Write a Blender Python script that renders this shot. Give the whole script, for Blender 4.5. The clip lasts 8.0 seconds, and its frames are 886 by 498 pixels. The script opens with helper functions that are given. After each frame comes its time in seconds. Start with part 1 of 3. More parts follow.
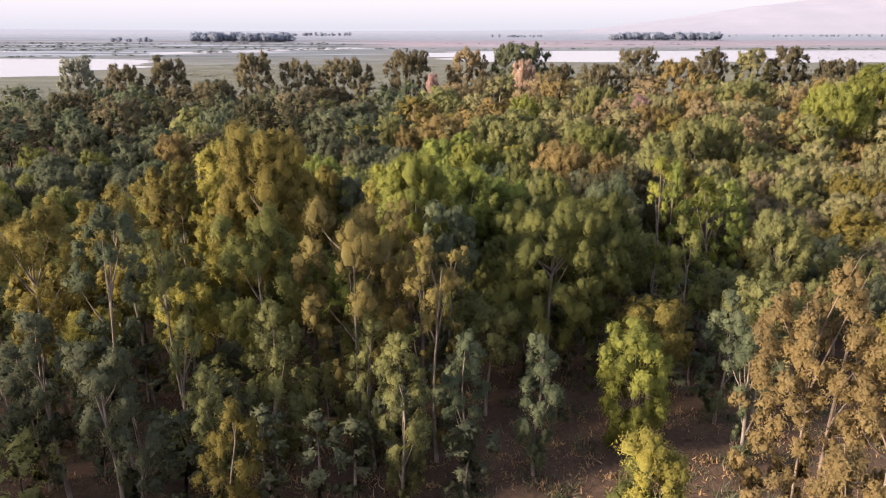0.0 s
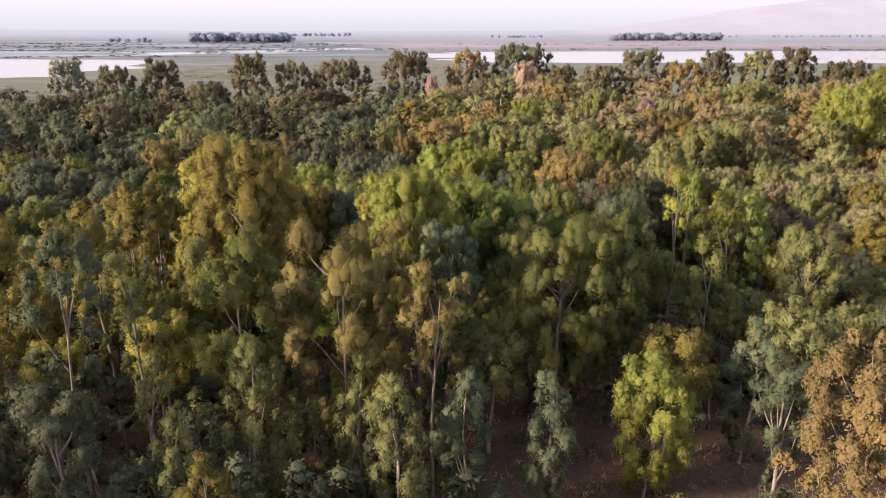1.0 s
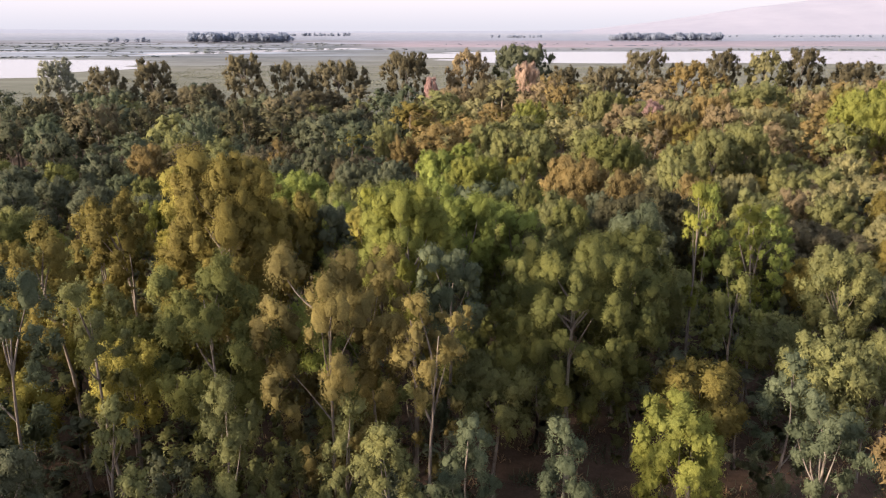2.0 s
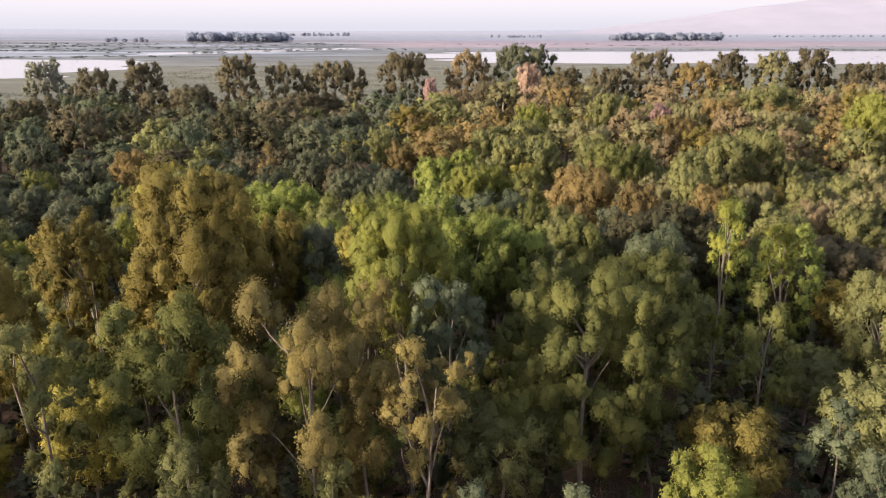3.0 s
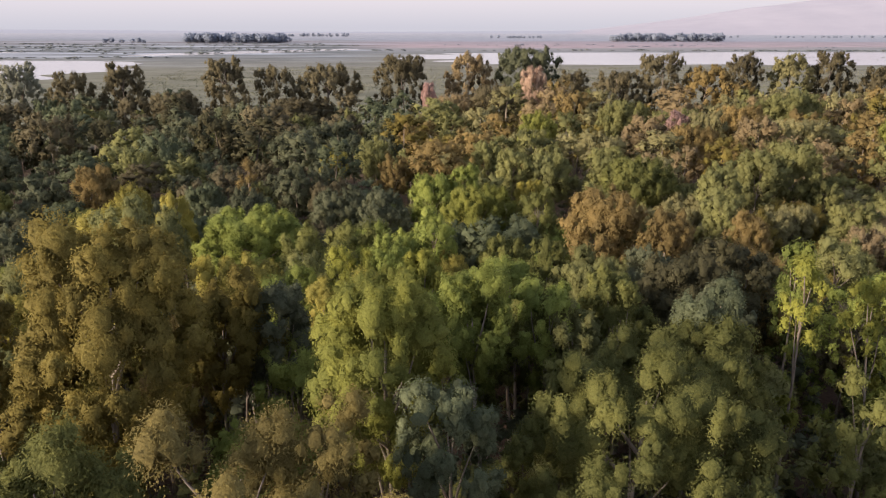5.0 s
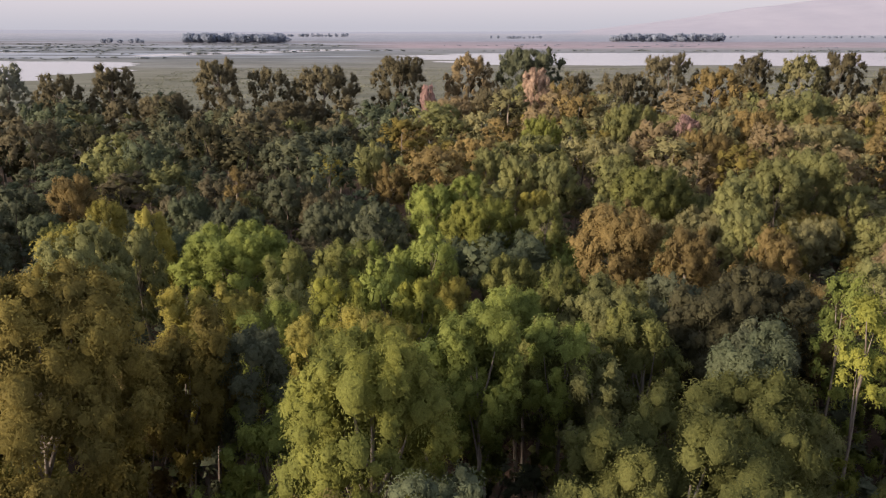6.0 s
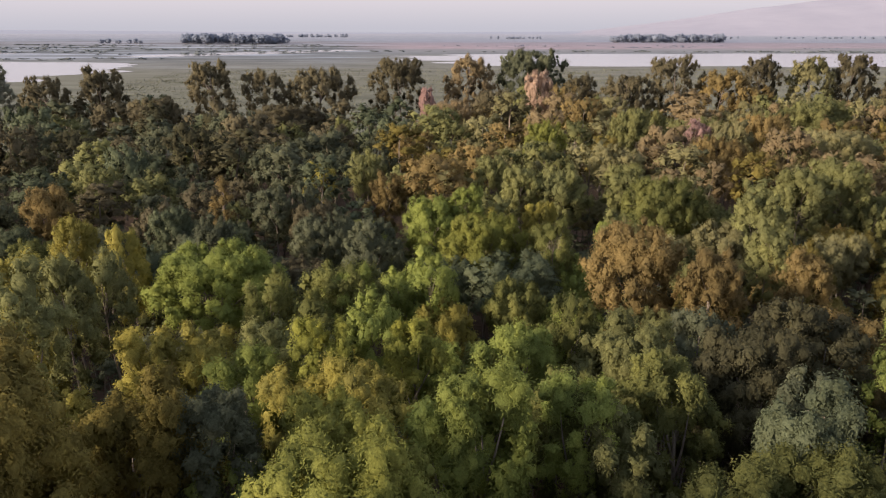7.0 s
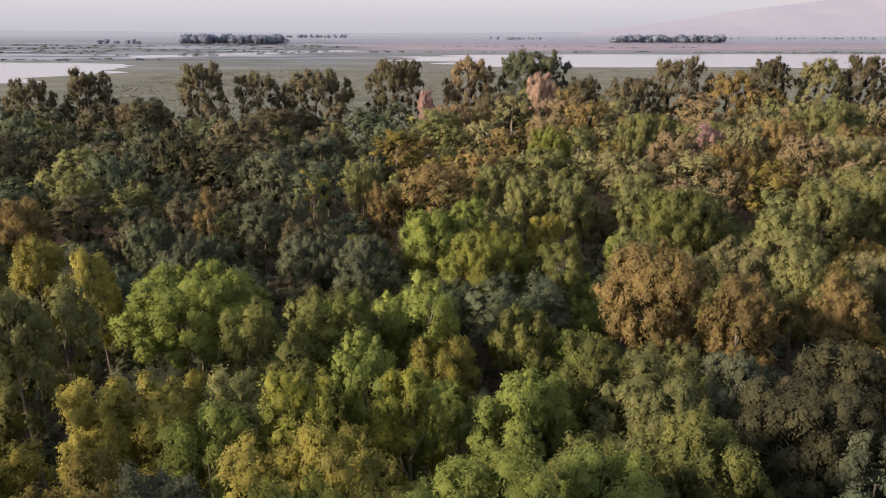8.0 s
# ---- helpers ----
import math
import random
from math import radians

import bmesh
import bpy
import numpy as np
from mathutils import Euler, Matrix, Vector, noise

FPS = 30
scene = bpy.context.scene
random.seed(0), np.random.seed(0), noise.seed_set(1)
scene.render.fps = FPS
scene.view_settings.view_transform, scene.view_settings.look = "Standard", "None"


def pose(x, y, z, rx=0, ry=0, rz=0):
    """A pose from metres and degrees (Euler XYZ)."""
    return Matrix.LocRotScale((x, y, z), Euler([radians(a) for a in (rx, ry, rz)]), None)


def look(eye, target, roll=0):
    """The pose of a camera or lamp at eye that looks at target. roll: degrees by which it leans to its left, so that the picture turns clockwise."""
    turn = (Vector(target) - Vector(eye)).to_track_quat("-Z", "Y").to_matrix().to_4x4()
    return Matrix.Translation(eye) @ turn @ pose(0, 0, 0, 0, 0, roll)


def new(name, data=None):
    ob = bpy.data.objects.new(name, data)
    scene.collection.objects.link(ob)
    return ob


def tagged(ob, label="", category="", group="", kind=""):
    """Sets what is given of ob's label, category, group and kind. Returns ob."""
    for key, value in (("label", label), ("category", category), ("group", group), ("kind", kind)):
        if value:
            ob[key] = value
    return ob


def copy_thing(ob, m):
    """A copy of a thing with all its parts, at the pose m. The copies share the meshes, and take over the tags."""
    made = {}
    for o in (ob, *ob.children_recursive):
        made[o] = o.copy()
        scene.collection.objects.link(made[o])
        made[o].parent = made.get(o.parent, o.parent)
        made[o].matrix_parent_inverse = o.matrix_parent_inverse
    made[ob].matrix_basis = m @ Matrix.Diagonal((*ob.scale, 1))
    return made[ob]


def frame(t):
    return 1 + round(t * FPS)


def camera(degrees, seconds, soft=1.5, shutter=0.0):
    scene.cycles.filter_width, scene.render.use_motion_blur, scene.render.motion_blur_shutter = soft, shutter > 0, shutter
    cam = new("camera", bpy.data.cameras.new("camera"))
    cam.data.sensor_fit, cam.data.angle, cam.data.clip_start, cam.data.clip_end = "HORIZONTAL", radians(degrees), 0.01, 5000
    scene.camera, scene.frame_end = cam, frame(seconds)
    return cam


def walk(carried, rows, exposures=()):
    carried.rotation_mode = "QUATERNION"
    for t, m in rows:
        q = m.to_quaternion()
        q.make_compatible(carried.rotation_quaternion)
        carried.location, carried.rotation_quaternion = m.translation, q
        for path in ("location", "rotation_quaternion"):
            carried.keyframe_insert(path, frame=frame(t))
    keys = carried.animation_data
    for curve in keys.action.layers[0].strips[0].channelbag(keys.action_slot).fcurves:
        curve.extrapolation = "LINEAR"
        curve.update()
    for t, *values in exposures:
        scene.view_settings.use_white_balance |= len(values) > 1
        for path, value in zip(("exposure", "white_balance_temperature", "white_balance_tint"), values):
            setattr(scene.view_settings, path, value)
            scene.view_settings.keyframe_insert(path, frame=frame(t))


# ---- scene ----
cam = camera(63.1, 8.0, soft=1.1)
METRES, EYE, TILT, LEAN, TURN = 46.0, 31.0, -17.1, 0.0, 0.0
ROWS = [
    (0.0, 0.0, 0.0, 0.0, 0.0, 0.0, 0.0),
    (0.5, 0.0009, 0.0544, 0.0178, -0.01, 0.01, -0.02),
    (1.0, 0.0013, 0.1111, 0.0359, -0.02, 0.03, -0.02),
    (1.5, 0.0017, 0.1648, 0.053, -0.03, 0.03, -0.02),
    (3.0, 0.0036, 0.3432, 0.1107, -0.08, 0.01, -0.02),
    (3.5, 0.0042, 0.4007, 0.1292, -0.1, 0.01, -0.03),
    (4.0, 0.0048, 0.4638, 0.1496, -0.11, 0.01, -0.05),
    (4.5, 0.0058, 0.5227, 0.1684, -0.1, 0.03, -0.03),
    (6.0, 0.0059, 0.7079, 0.2287, -0.15, 0.06, -0.02),
    (6.5, 0.0063, 0.767, 0.2478, -0.16, 0.08, -0.02),
    (7.0, 0.0068, 0.8313, 0.2684, -0.18, 0.1, -0.03),
    (7.5, 0.0069, 0.8901, 0.2873, -0.21, 0.11, -0.03),
    (8.0, 0.0078, 0.9514, 0.3077, -0.21, 0.13, -0.03),
]
walk(cam, [(t, pose(0, 0, EYE, TILT, LEAN, TURN) @ pose(METRES * x, METRES * y, METRES * z, 90 + pitch, roll, yaw)) for t, x, y, z, yaw, pitch, roll in ROWS],
     exposures=[(0.0, 1.29, 6020, 14), (3.0, 1.25, 6020, 13), (4.5, 1.07, 6020, 13), (6.0, 0.74, 6020, 13), (8.0, 0.77, 6020, 13)])

# ---------------------------------------------------------------- sky and sun
SUN_ELEV, SUN_AZ = 22.0, 250.0        # degrees; azimuth clockwise from +y: low on the left
world = bpy.data.worlds.new("hazy_evening_sky")
scene.world = world
world.use_nodes = True
wn, wl = world.node_tree.nodes, world.node_tree.links
wn.clear()
sky = wn.new("ShaderNodeTexSky")
sky.sky_type, sky.sun_disc = "NISHITA", False
sky.sun_elevation, sky.sun_rotation = radians(SUN_ELEV), radians(SUN_AZ)
sky.air_density, sky.dust_density, sky.ozone_density = 1.2, 3.0, 1.0
sky_gain = wn.new("ShaderNodeVectorMath")
sky_gain.operation = "SCALE"
sky_gain.inputs["Scale"].default_value = 0.10
tex = wn.new("ShaderNodeTexCoord")
sep = wn.new("ShaderNodeSeparateXYZ")
band = wn.new("ShaderNodeMapRange")     # the haze that lies all round over the plain
band.interpolation_type = "SMOOTHSTEP"
band.inputs["From Min"].default_value, band.inputs["From Max"].default_value = 0.0, 0.45
band.inputs["To Min"].default_value, band.inputs["To Max"].default_value = 1.0, 0.8
low = wn.new("ShaderNodeMapRange")
low.inputs["From Min"].default_value, low.inputs["From Max"].default_value = 0.0, 0.035
haze = wn.new("ShaderNodeMix")
haze.data_type = "RGBA"
haze.inputs[6].default_value, haze.inputs[7].default_value = (0.685, 0.650, 0.668, 1), (0.885, 0.792, 0.775, 1)
upper = wn.new("ShaderNodeMapRange")    # the clearer, bluer sky overhead
upper.inputs["From Min"].default_value, upper.inputs["From Max"].default_value = 0.15, 0.6
overhead = wn.new("ShaderNodeMix")
overhead.data_type = "RGBA"
overhead.inputs[7].default_value = (0.70, 0.76, 0.90, 1)
mixsky = wn.new("ShaderNodeMix")
mixsky.data_type = "RGBA"
bg, wout = wn.new("ShaderNodeBackground"), wn.new("ShaderNodeOutputWorld")
bg.inputs["Strength"].default_value = 0.5
wl.new(tex.outputs["Generated"], sep.inputs[0])
wl.new(sep.outputs["Z"], band.inputs["Value"])
wl.new(sep.outputs["Z"], low.inputs["Value"])
wl.new(low.outputs[0], haze.inputs[0])
wl.new(sky.outputs[0], sky_gain.inputs[0])
wl.new(band.outputs[0], mixsky.inputs[0])
wl.new(sky_gain.outputs[0], mixsky.inputs[6])
wl.new(sep.outputs["Z"], upper.inputs["Value"])
wl.new(upper.outputs[0], overhead.inputs[0])
wl.new(haze.outputs[2], overhead.inputs[6])
wl.new(overhead.outputs[2], mixsky.inputs[7])
wl.new(mixsky.outputs[2], bg.inputs["Color"])
wl.new(bg.outputs[0], wout.inputs[0])

sun = new("sun", bpy.data.lights.new("sun", "SUN"))
sun.data.energy, sun.data.angle, sun.data.color = 4.6, radians(10.0), (1.0, 0.82, 0.60)
az, el = radians(SUN_AZ), radians(SUN_ELEV)
sun.matrix_world = look((900 * math.sin(az) * math.cos(el), 900 * math.cos(az) * math.cos(el), 900 * math.sin(el)), (0, 0, 0))


# ---------------------------------------------------------------- materials
def material(name):
    m = bpy.data.materials.new(name)
    m.use_nodes = True
    return m, m.node_tree.nodes, m.node_tree.links, m.node_tree.nodes["Principled BSDF"]


def node(nodes, kind, **inputs):
    n = nodes.new(kind)
    for key, value in inputs.items():
        n.inputs[key.replace("_", " ")].default_value = value
    return n


def ramp(nodes, stops):
    r = nodes.new("ShaderNodeValToRGB")
    while len(r.color_ramp.elements) < len(stops):
        r.color_ramp.elements.new(0.5)
    for e, (p, c) in zip(r.color_ramp.elements, stops):
        e.position, e.color = p, (*c, 1)
    return r


def shade(c, k):
    return tuple(min(1.0, v * k) for v in c)


def leaf_material(name, young, old):
    """Foliage: leaves that differ from spray to spray and from bough to bough, and let some light through."""
    m, n, l, bsdf = material(name)
    geo, info, coord = n.new("ShaderNodeNewGeometry"), n.new("ShaderNodeObjectInfo"), n.new("ShaderNodeTexCoord")
    bough = node(n, "ShaderNodeTexNoise", Scale=0.32, Detail=2.0)
    shift = n.new("ShaderNodeVectorMath")
    shift.operation = "MULTIPLY_ADD"
    comb = n.new("ShaderNodeCombineXYZ")
    l.new(info.outputs["Random"], comb.inputs[0])
    l.new(comb.outputs[0], shift.inputs[0])
    shift.inputs[1].default_value = (90, 0, 0)
    l.new(coord.outputs["Object"], shift.inputs[2])
    l.new(shift.outputs[0], bough.inputs["Vector"])
    mix = n.new("ShaderNodeMath")
    mix.operation = "MULTIPLY_ADD"
    mix.inputs[1].default_value = 0.20
    l.new(geo.outputs["Random Per Island"], mix.inputs[0])
    spread = n.new("ShaderNodeMapRange")
    spread.inputs["From Min"].default_value, spread.inputs["From Max"].default_value = 0.3, 0.7
    spread.inputs["To Min"].default_value, spread.inputs["To Max"].default_value = 0.0, 0.74
    l.new(bough.outputs[0], spread.inputs["Value"])
    l.new(spread.outputs[0], mix.inputs[2])
    mid = tuple((a + b) / 2 for a, b in zip(young, old))
    cr = ramp(n, [(0.0, old), (0.5, mid), (1.0, young)])
    l.new(mix.outputs[0], cr.inputs[0])
    # the grain of single leaves, in colour and relief
    grain = node(n, "ShaderNodeTexNoise", Scale=11.0, Detail=3.0, Roughness=0.7)
    l.new(coord.outputs["Object"], grain.inputs["Vector"])
    bump = node(n, "ShaderNodeBump", Strength=0.4, Distance=0.10)
    l.new(grain.outputs[0], bump.inputs["Height"])
    l.new(bump.outputs[0], bsdf.inputs["Normal"])
    fleck = n.new("ShaderNodeMapRange")
    fleck.inputs["From Min"].default_value, fleck.inputs["From Max"].default_value = 0.35, 0.65
    fleck.inputs["To Min"].default_value, fleck.inputs["To Max"].default_value = 0.78, 1.20
    l.new(grain.outputs[0], fleck.inputs["Value"])
    hsv = n.new("ShaderNodeHueSaturation")
    val = n.new("ShaderNodeMapRange")
    val.inputs["To Min"].default_value, val.inputs["To Max"].default_value = 0.84, 1.16
    tone = n.new("ShaderNodeAttribute")
    tone.attribute_name = "tone"
    each = n.new("ShaderNodeMath")
    each.operation = "ADD"
    l.new(info.outputs["Random"], each.inputs[0])
    l.new(tone.outputs["Fac"], each.inputs[1])
    turn = n.new("ShaderNodeMath")
    turn.operation = "FRACT"
    l.new(each.outputs[0], turn.inputs[0])
    l.new(turn.outputs[0], val.inputs["Value"])
    both_val = n.new("ShaderNodeMath")
    both_val.operation = "MULTIPLY"
    l.new(val.outputs[0], both_val.inputs[0])
    l.new(fleck.outputs[0], both_val.inputs[1])
    l.new(both_val.outputs[0], hsv.inputs["Value"])
    l.new(cr.outputs[0], hsv.inputs["Color"])
    l.new(hsv.outputs[0], bsdf.inputs["Base Color"])
    bsdf.inputs["Roughness"].default_value = 0.65
    bsdf.inputs["Specular IOR Level"].default_value = 0.06
    trans = n.new("ShaderNodeBsdfTranslucent")
    l.new(hsv.outputs[0], trans.inputs["Color"])
    both = n.new("ShaderNodeMixShader")
    both.inputs[0].default_value = 0.38
    l.new(bsdf.outputs[0], both.inputs[1])
    l.new(trans.outputs[0], both.inputs[2])
    l.new(both.outputs[0], n["Material Output"].inputs["Surface"])
    return m


LEAF = {
    "green": leaf_material("leaf_green", (0.25, 0.244, 0.072), (0.106, 0.114, 0.04)),
    "lime": leaf_material("leaf_yellow_green", (0.345, 0.37, 0.086), (0.155, 0.188, 0.052)),
    "olive": leaf_material("leaf_olive", (0.312, 0.298, 0.107), (0.140, 0.145, 0.063)),
    "gold": leaf_material("leaf_gold", (0.42, 0.358, 0.078), (0.205, 0.184, 0.052)),
    "brown": leaf_material("leaf_bronze", (0.345, 0.248, 0.094), (0.172, 0.13, 0.057)),
    "russet": leaf_material("leaf_russet", (0.29, 0.206, 0.086), (0.17, 0.124, 0.056)),
    "sage": leaf_material("leaf_grey_green", (0.194, 0.212, 0.116), (0.087, 0.103, 0.060)),
    "dark": leaf_material("leaf_dark_green", (0.180, 0.184, 0.105), (0.092, 0.101, 0.063)),
    # paler leaves for the distant trees: haze put into the colour
    "dusty_olive": leaf_material("leaf_hazed_olive", (0.360, 0.320, 0.143), (0.198, 0.183, 0.091)),
    "dusty_bronze": leaf_material("leaf_hazed_bronze", (0.372, 0.277, 0.143), (0.207, 0.159, 0.091)),
    "dusty_sage": leaf_material("leaf_hazed_sage", (0.306, 0.301, 0.207), (0.162, 0.161, 0.121)),
    "dusk": leaf_material("leaf_dark_bronze", (0.205, 0.172, 0.096), (0.102, 0.088, 0.054)),
    "bright": leaf_material("leaf_bright_yellow_green", (0.365, 0.35, 0.064), (0.182, 0.192, 0.046)),
    # brown-green with the shade of neighbouring crowns put into the colour
    "murk": leaf_material("leaf_shaded_brown_green", (0.125, 0.114, 0.058), (0.066, 0.062, 0.036)),
    "citron": leaf_material("leaf_yellowing_green", (0.315, 0.308, 0.066), (0.148, 0.160, 0.044)),
    "tan": leaf_material("leaf_tan", (0.345, 0.272, 0.09), (0.178, 0.146, 0.057)),
    "umber": leaf_material("leaf_dull_gold", (0.286, 0.228, 0.06), (0.142, 0.116, 0.036)),
    "rose": leaf_material("leaf_dead_pink", (0.505, 0.330, 0.293), (0.323, 0.206, 0.181)),
    "pale": leaf_material("leaf_dead_straw", (0.525, 0.376, 0.276), (0.333, 0.231, 0.167)),
}
LEAF_WORDS = {"citron": "yellowing green", "murk": "shade-darkened brown-green", "bright": "bright yellow-green", "tan": "golden tan", "umber": "dull gold-brown", "dusk": "dark grey-bronze", "dusty_olive": "dusty olive", "dusty_bronze": "dusty bronze", "dusty_sage": "haze-paled grey-green", "green": "fresh green", "lime": "sunlit yellow-green", "olive": "olive-green", "gold": "golden olive", "brown": "bronze-brown",
              "russet": "russet drying", "sage": "grey-green", "dark": "dark green", "rose": "dead pinkish", "pale": "dead straw-coloured"}


def bark_material(name, light, dark_c):
    m, n, l, bsdf = material(name)
    coord = n.new("ShaderNodeTexCoord")
    stretch = n.new("ShaderNodeMapping")
    stretch.inputs["Scale"].default_value = (3.0, 3.0, 0.6)
    l.new(coord.outputs["Object"], stretch.inputs["Vector"])
    patch = node(n, "ShaderNodeTexNoise", Scale=1.3, Detail=5.0, Roughness=0.65)
    l.new(stretch.outputs[0], patch.inputs["Vector"])
    cr = ramp(n, [(0.36, dark_c), (0.52, shade(light, 0.8)), (0.68, light)])
    l.new(patch.outputs[0], cr.inputs[0])
    l.new(cr.outputs[0], bsdf.inputs["Base Color"])
    bump = node(n, "ShaderNodeBump", Strength=0.5, Distance=0.03)
    l.new(patch.outputs[0], bump.inputs["Height"])
    l.new(bump.outputs[0], bsdf.inputs["Normal"])
    bsdf.inputs["Roughness"].default_value = 0.85
    return m


BARK = bark_material("pale_peeling_bark", (0.29, 0.235, 0.19), (0.11, 0.08, 0.06))
DEAD_BARK = bark_material("bleached_dead_wood", (0.34, 0.25, 0.19), (0.17, 0.115, 0.085))


def ground_material():
    """Soil and litter in the wood, reeds beyond it, then banks, fallow fields and the plain, paled by painted haze."""
    m, n, l, bsdf = material("valley_ground")
    geo = n.new("ShaderNodeNewGeometry")
    sepp = n.new("ShaderNodeSeparateXYZ")
    l.new(geo.outputs["Position"], sepp.inputs[0])
    warp_map = n.new("ShaderNodeMapping")
    warp_map.inputs["Scale"].default_value = (0.0022, 0.006, 0.0)
    l.new(geo.outputs["Position"], warp_map.inputs["Vector"])
    warp = node(n, "ShaderNodeTexNoise", Scale=1.0, Detail=4.0, Roughness=0.55)
    l.new(warp_map.outputs[0], warp.inputs["Vector"])
    off = n.new("ShaderNodeMath")
    off.operation = "MULTIPLY_ADD"
    off.inputs[1].default_value = 0.16
    l.new(warp.outputs[0], off.inputs[0])
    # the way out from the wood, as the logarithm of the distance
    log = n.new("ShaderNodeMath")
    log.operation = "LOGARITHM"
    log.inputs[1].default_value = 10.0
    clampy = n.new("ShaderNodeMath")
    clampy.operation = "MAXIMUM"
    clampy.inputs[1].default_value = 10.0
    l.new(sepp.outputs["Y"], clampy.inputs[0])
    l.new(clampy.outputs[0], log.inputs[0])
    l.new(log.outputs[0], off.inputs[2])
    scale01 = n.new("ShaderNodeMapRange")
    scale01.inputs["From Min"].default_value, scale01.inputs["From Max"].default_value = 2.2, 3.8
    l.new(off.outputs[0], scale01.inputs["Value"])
    # the farthest stops go pale lilac: haze painted into the ground
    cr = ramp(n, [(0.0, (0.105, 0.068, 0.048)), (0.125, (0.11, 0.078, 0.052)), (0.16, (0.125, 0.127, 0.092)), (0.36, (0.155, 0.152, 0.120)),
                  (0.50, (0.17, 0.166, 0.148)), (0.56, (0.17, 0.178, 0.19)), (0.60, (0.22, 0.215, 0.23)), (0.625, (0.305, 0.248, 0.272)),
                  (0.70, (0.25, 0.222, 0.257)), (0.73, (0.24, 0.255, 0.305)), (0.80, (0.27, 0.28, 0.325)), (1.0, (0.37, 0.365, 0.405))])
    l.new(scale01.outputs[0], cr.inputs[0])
    # towards the left the plain stays marsh: dark sedge and pale mud in flat bands, blued for haze
    ratio = n.new("ShaderNodeMath")
    ratio.operation = "DIVIDE"
    l.new(sepp.outputs["X"], ratio.inputs[0])
    l.new(clampy.outputs[0], ratio.inputs[1])
    wet = n.new("ShaderNodeMapRange")
    wet.inputs["From Min"].default_value, wet.inputs["From Max"].default_value = -0.04, -0.14
    l.new(ratio.outputs[0], wet.inputs["Value"])
    outside = n.new("ShaderNodeMapRange")
    outside.inputs["From Min"].default_value, outside.inputs["From Max"].default_value = 600.0, 900.0
    l.new(sepp.outputs["Y"], outside.inputs["Value"])
    inside = n.new("ShaderNodeMapRange")
    inside.inputs["From Min"].default_value, inside.inputs["From Max"].default_value = 2500.0, 1300.0
    l.new(sepp.outputs["Y"], inside.inputs["Value"])
    span = n.new("ShaderNodeMath")
    span.operation = "MULTIPLY"
    l.new(wet.outputs[0], span.inputs[0])
    l.new(inside.outputs[0], span.inputs[1])
    where = n.new("ShaderNodeMath")
    where.operation = "MULTIPLY"
    l.new(span.outputs[0], where.inputs[0])
    l.new(outside.outputs[0], where.inputs[1])
    strips = n.new("ShaderNodeMapping")
    strips.inputs["Scale"].default_value = (0.003, 0.014, 0.0)
    l.new(geo.outputs["Position"], strips.inputs["Vector"])
    sedge = node(n, "ShaderNodeTexNoise", Scale=1.0, Detail=4.0, Roughness=0.6)
    l.new(strips.outputs[0], sedge.inputs["Vector"])
    marsh = ramp(n, [(0.36, (0.105, 0.112, 0.12)), (0.50, (0.165, 0.175, 0.188)), (0.62, (0.305, 0.325, 0.38))])
    l.new(sedge.outputs[0], marsh.inputs[0])
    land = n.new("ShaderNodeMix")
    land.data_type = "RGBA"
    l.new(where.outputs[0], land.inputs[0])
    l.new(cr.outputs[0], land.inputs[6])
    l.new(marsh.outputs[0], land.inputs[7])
    fine = node(n, "ShaderNodeTexNoise", Scale=1.9, Detail=6.0, Roughness=0.7)
    l.new(geo.outputs["Position"], fine.inputs["Vector"])
    broad_map = n.new("ShaderNodeMapping")
    broad_map.inputs["Scale"].default_value = (0.02, 0.05, 0.0)
    l.new(geo.outputs["Position"], broad_map.inputs["Vector"])
    broad = node(n, "ShaderNodeTexNoise", Scale=1.0, Detail=6.0, Roughness=0.68)
    l.new(broad_map.outputs[0], broad.inputs["Vector"])
    tone = n.new("ShaderNodeMath")
    tone.operation = "ADD"
    l.new(fine.outputs[0], tone.inputs[0])
    l.new(broad.outputs[0], tone.inputs[1])
    tr = n.new("ShaderNodeMapRange")
    tr.inputs["From Min"].default_value, tr.inputs["From Max"].default_value = 0.65, 1.35
    tr.inputs["To Min"].default_value, tr.inputs["To Max"].default_value = 0.48, 1.52
    l.new(tone.outputs[0], tr.inputs["Value"])
    mul = n.new("ShaderNodeVectorMath")
    mul.operation = "SCALE"
    l.new(land.outputs[2], mul.inputs[0])
    l.new(tr.outputs[0], mul.inputs["Scale"])
    l.new(mul.outputs[0], bsdf.inputs["Base Color"])
    bump = node(n, "ShaderNodeBump", Strength=0.7, Distance=0.15)
    l.new(fine.outputs[0], bump.inputs["Height"])
    l.new(bump.outputs[0], bsdf.inputs["Normal"])
    bsdf.inputs["Roughness"].default_value = 0.95
    bsdf.inputs["Specular IOR Level"].default_value = 0.1
    return m


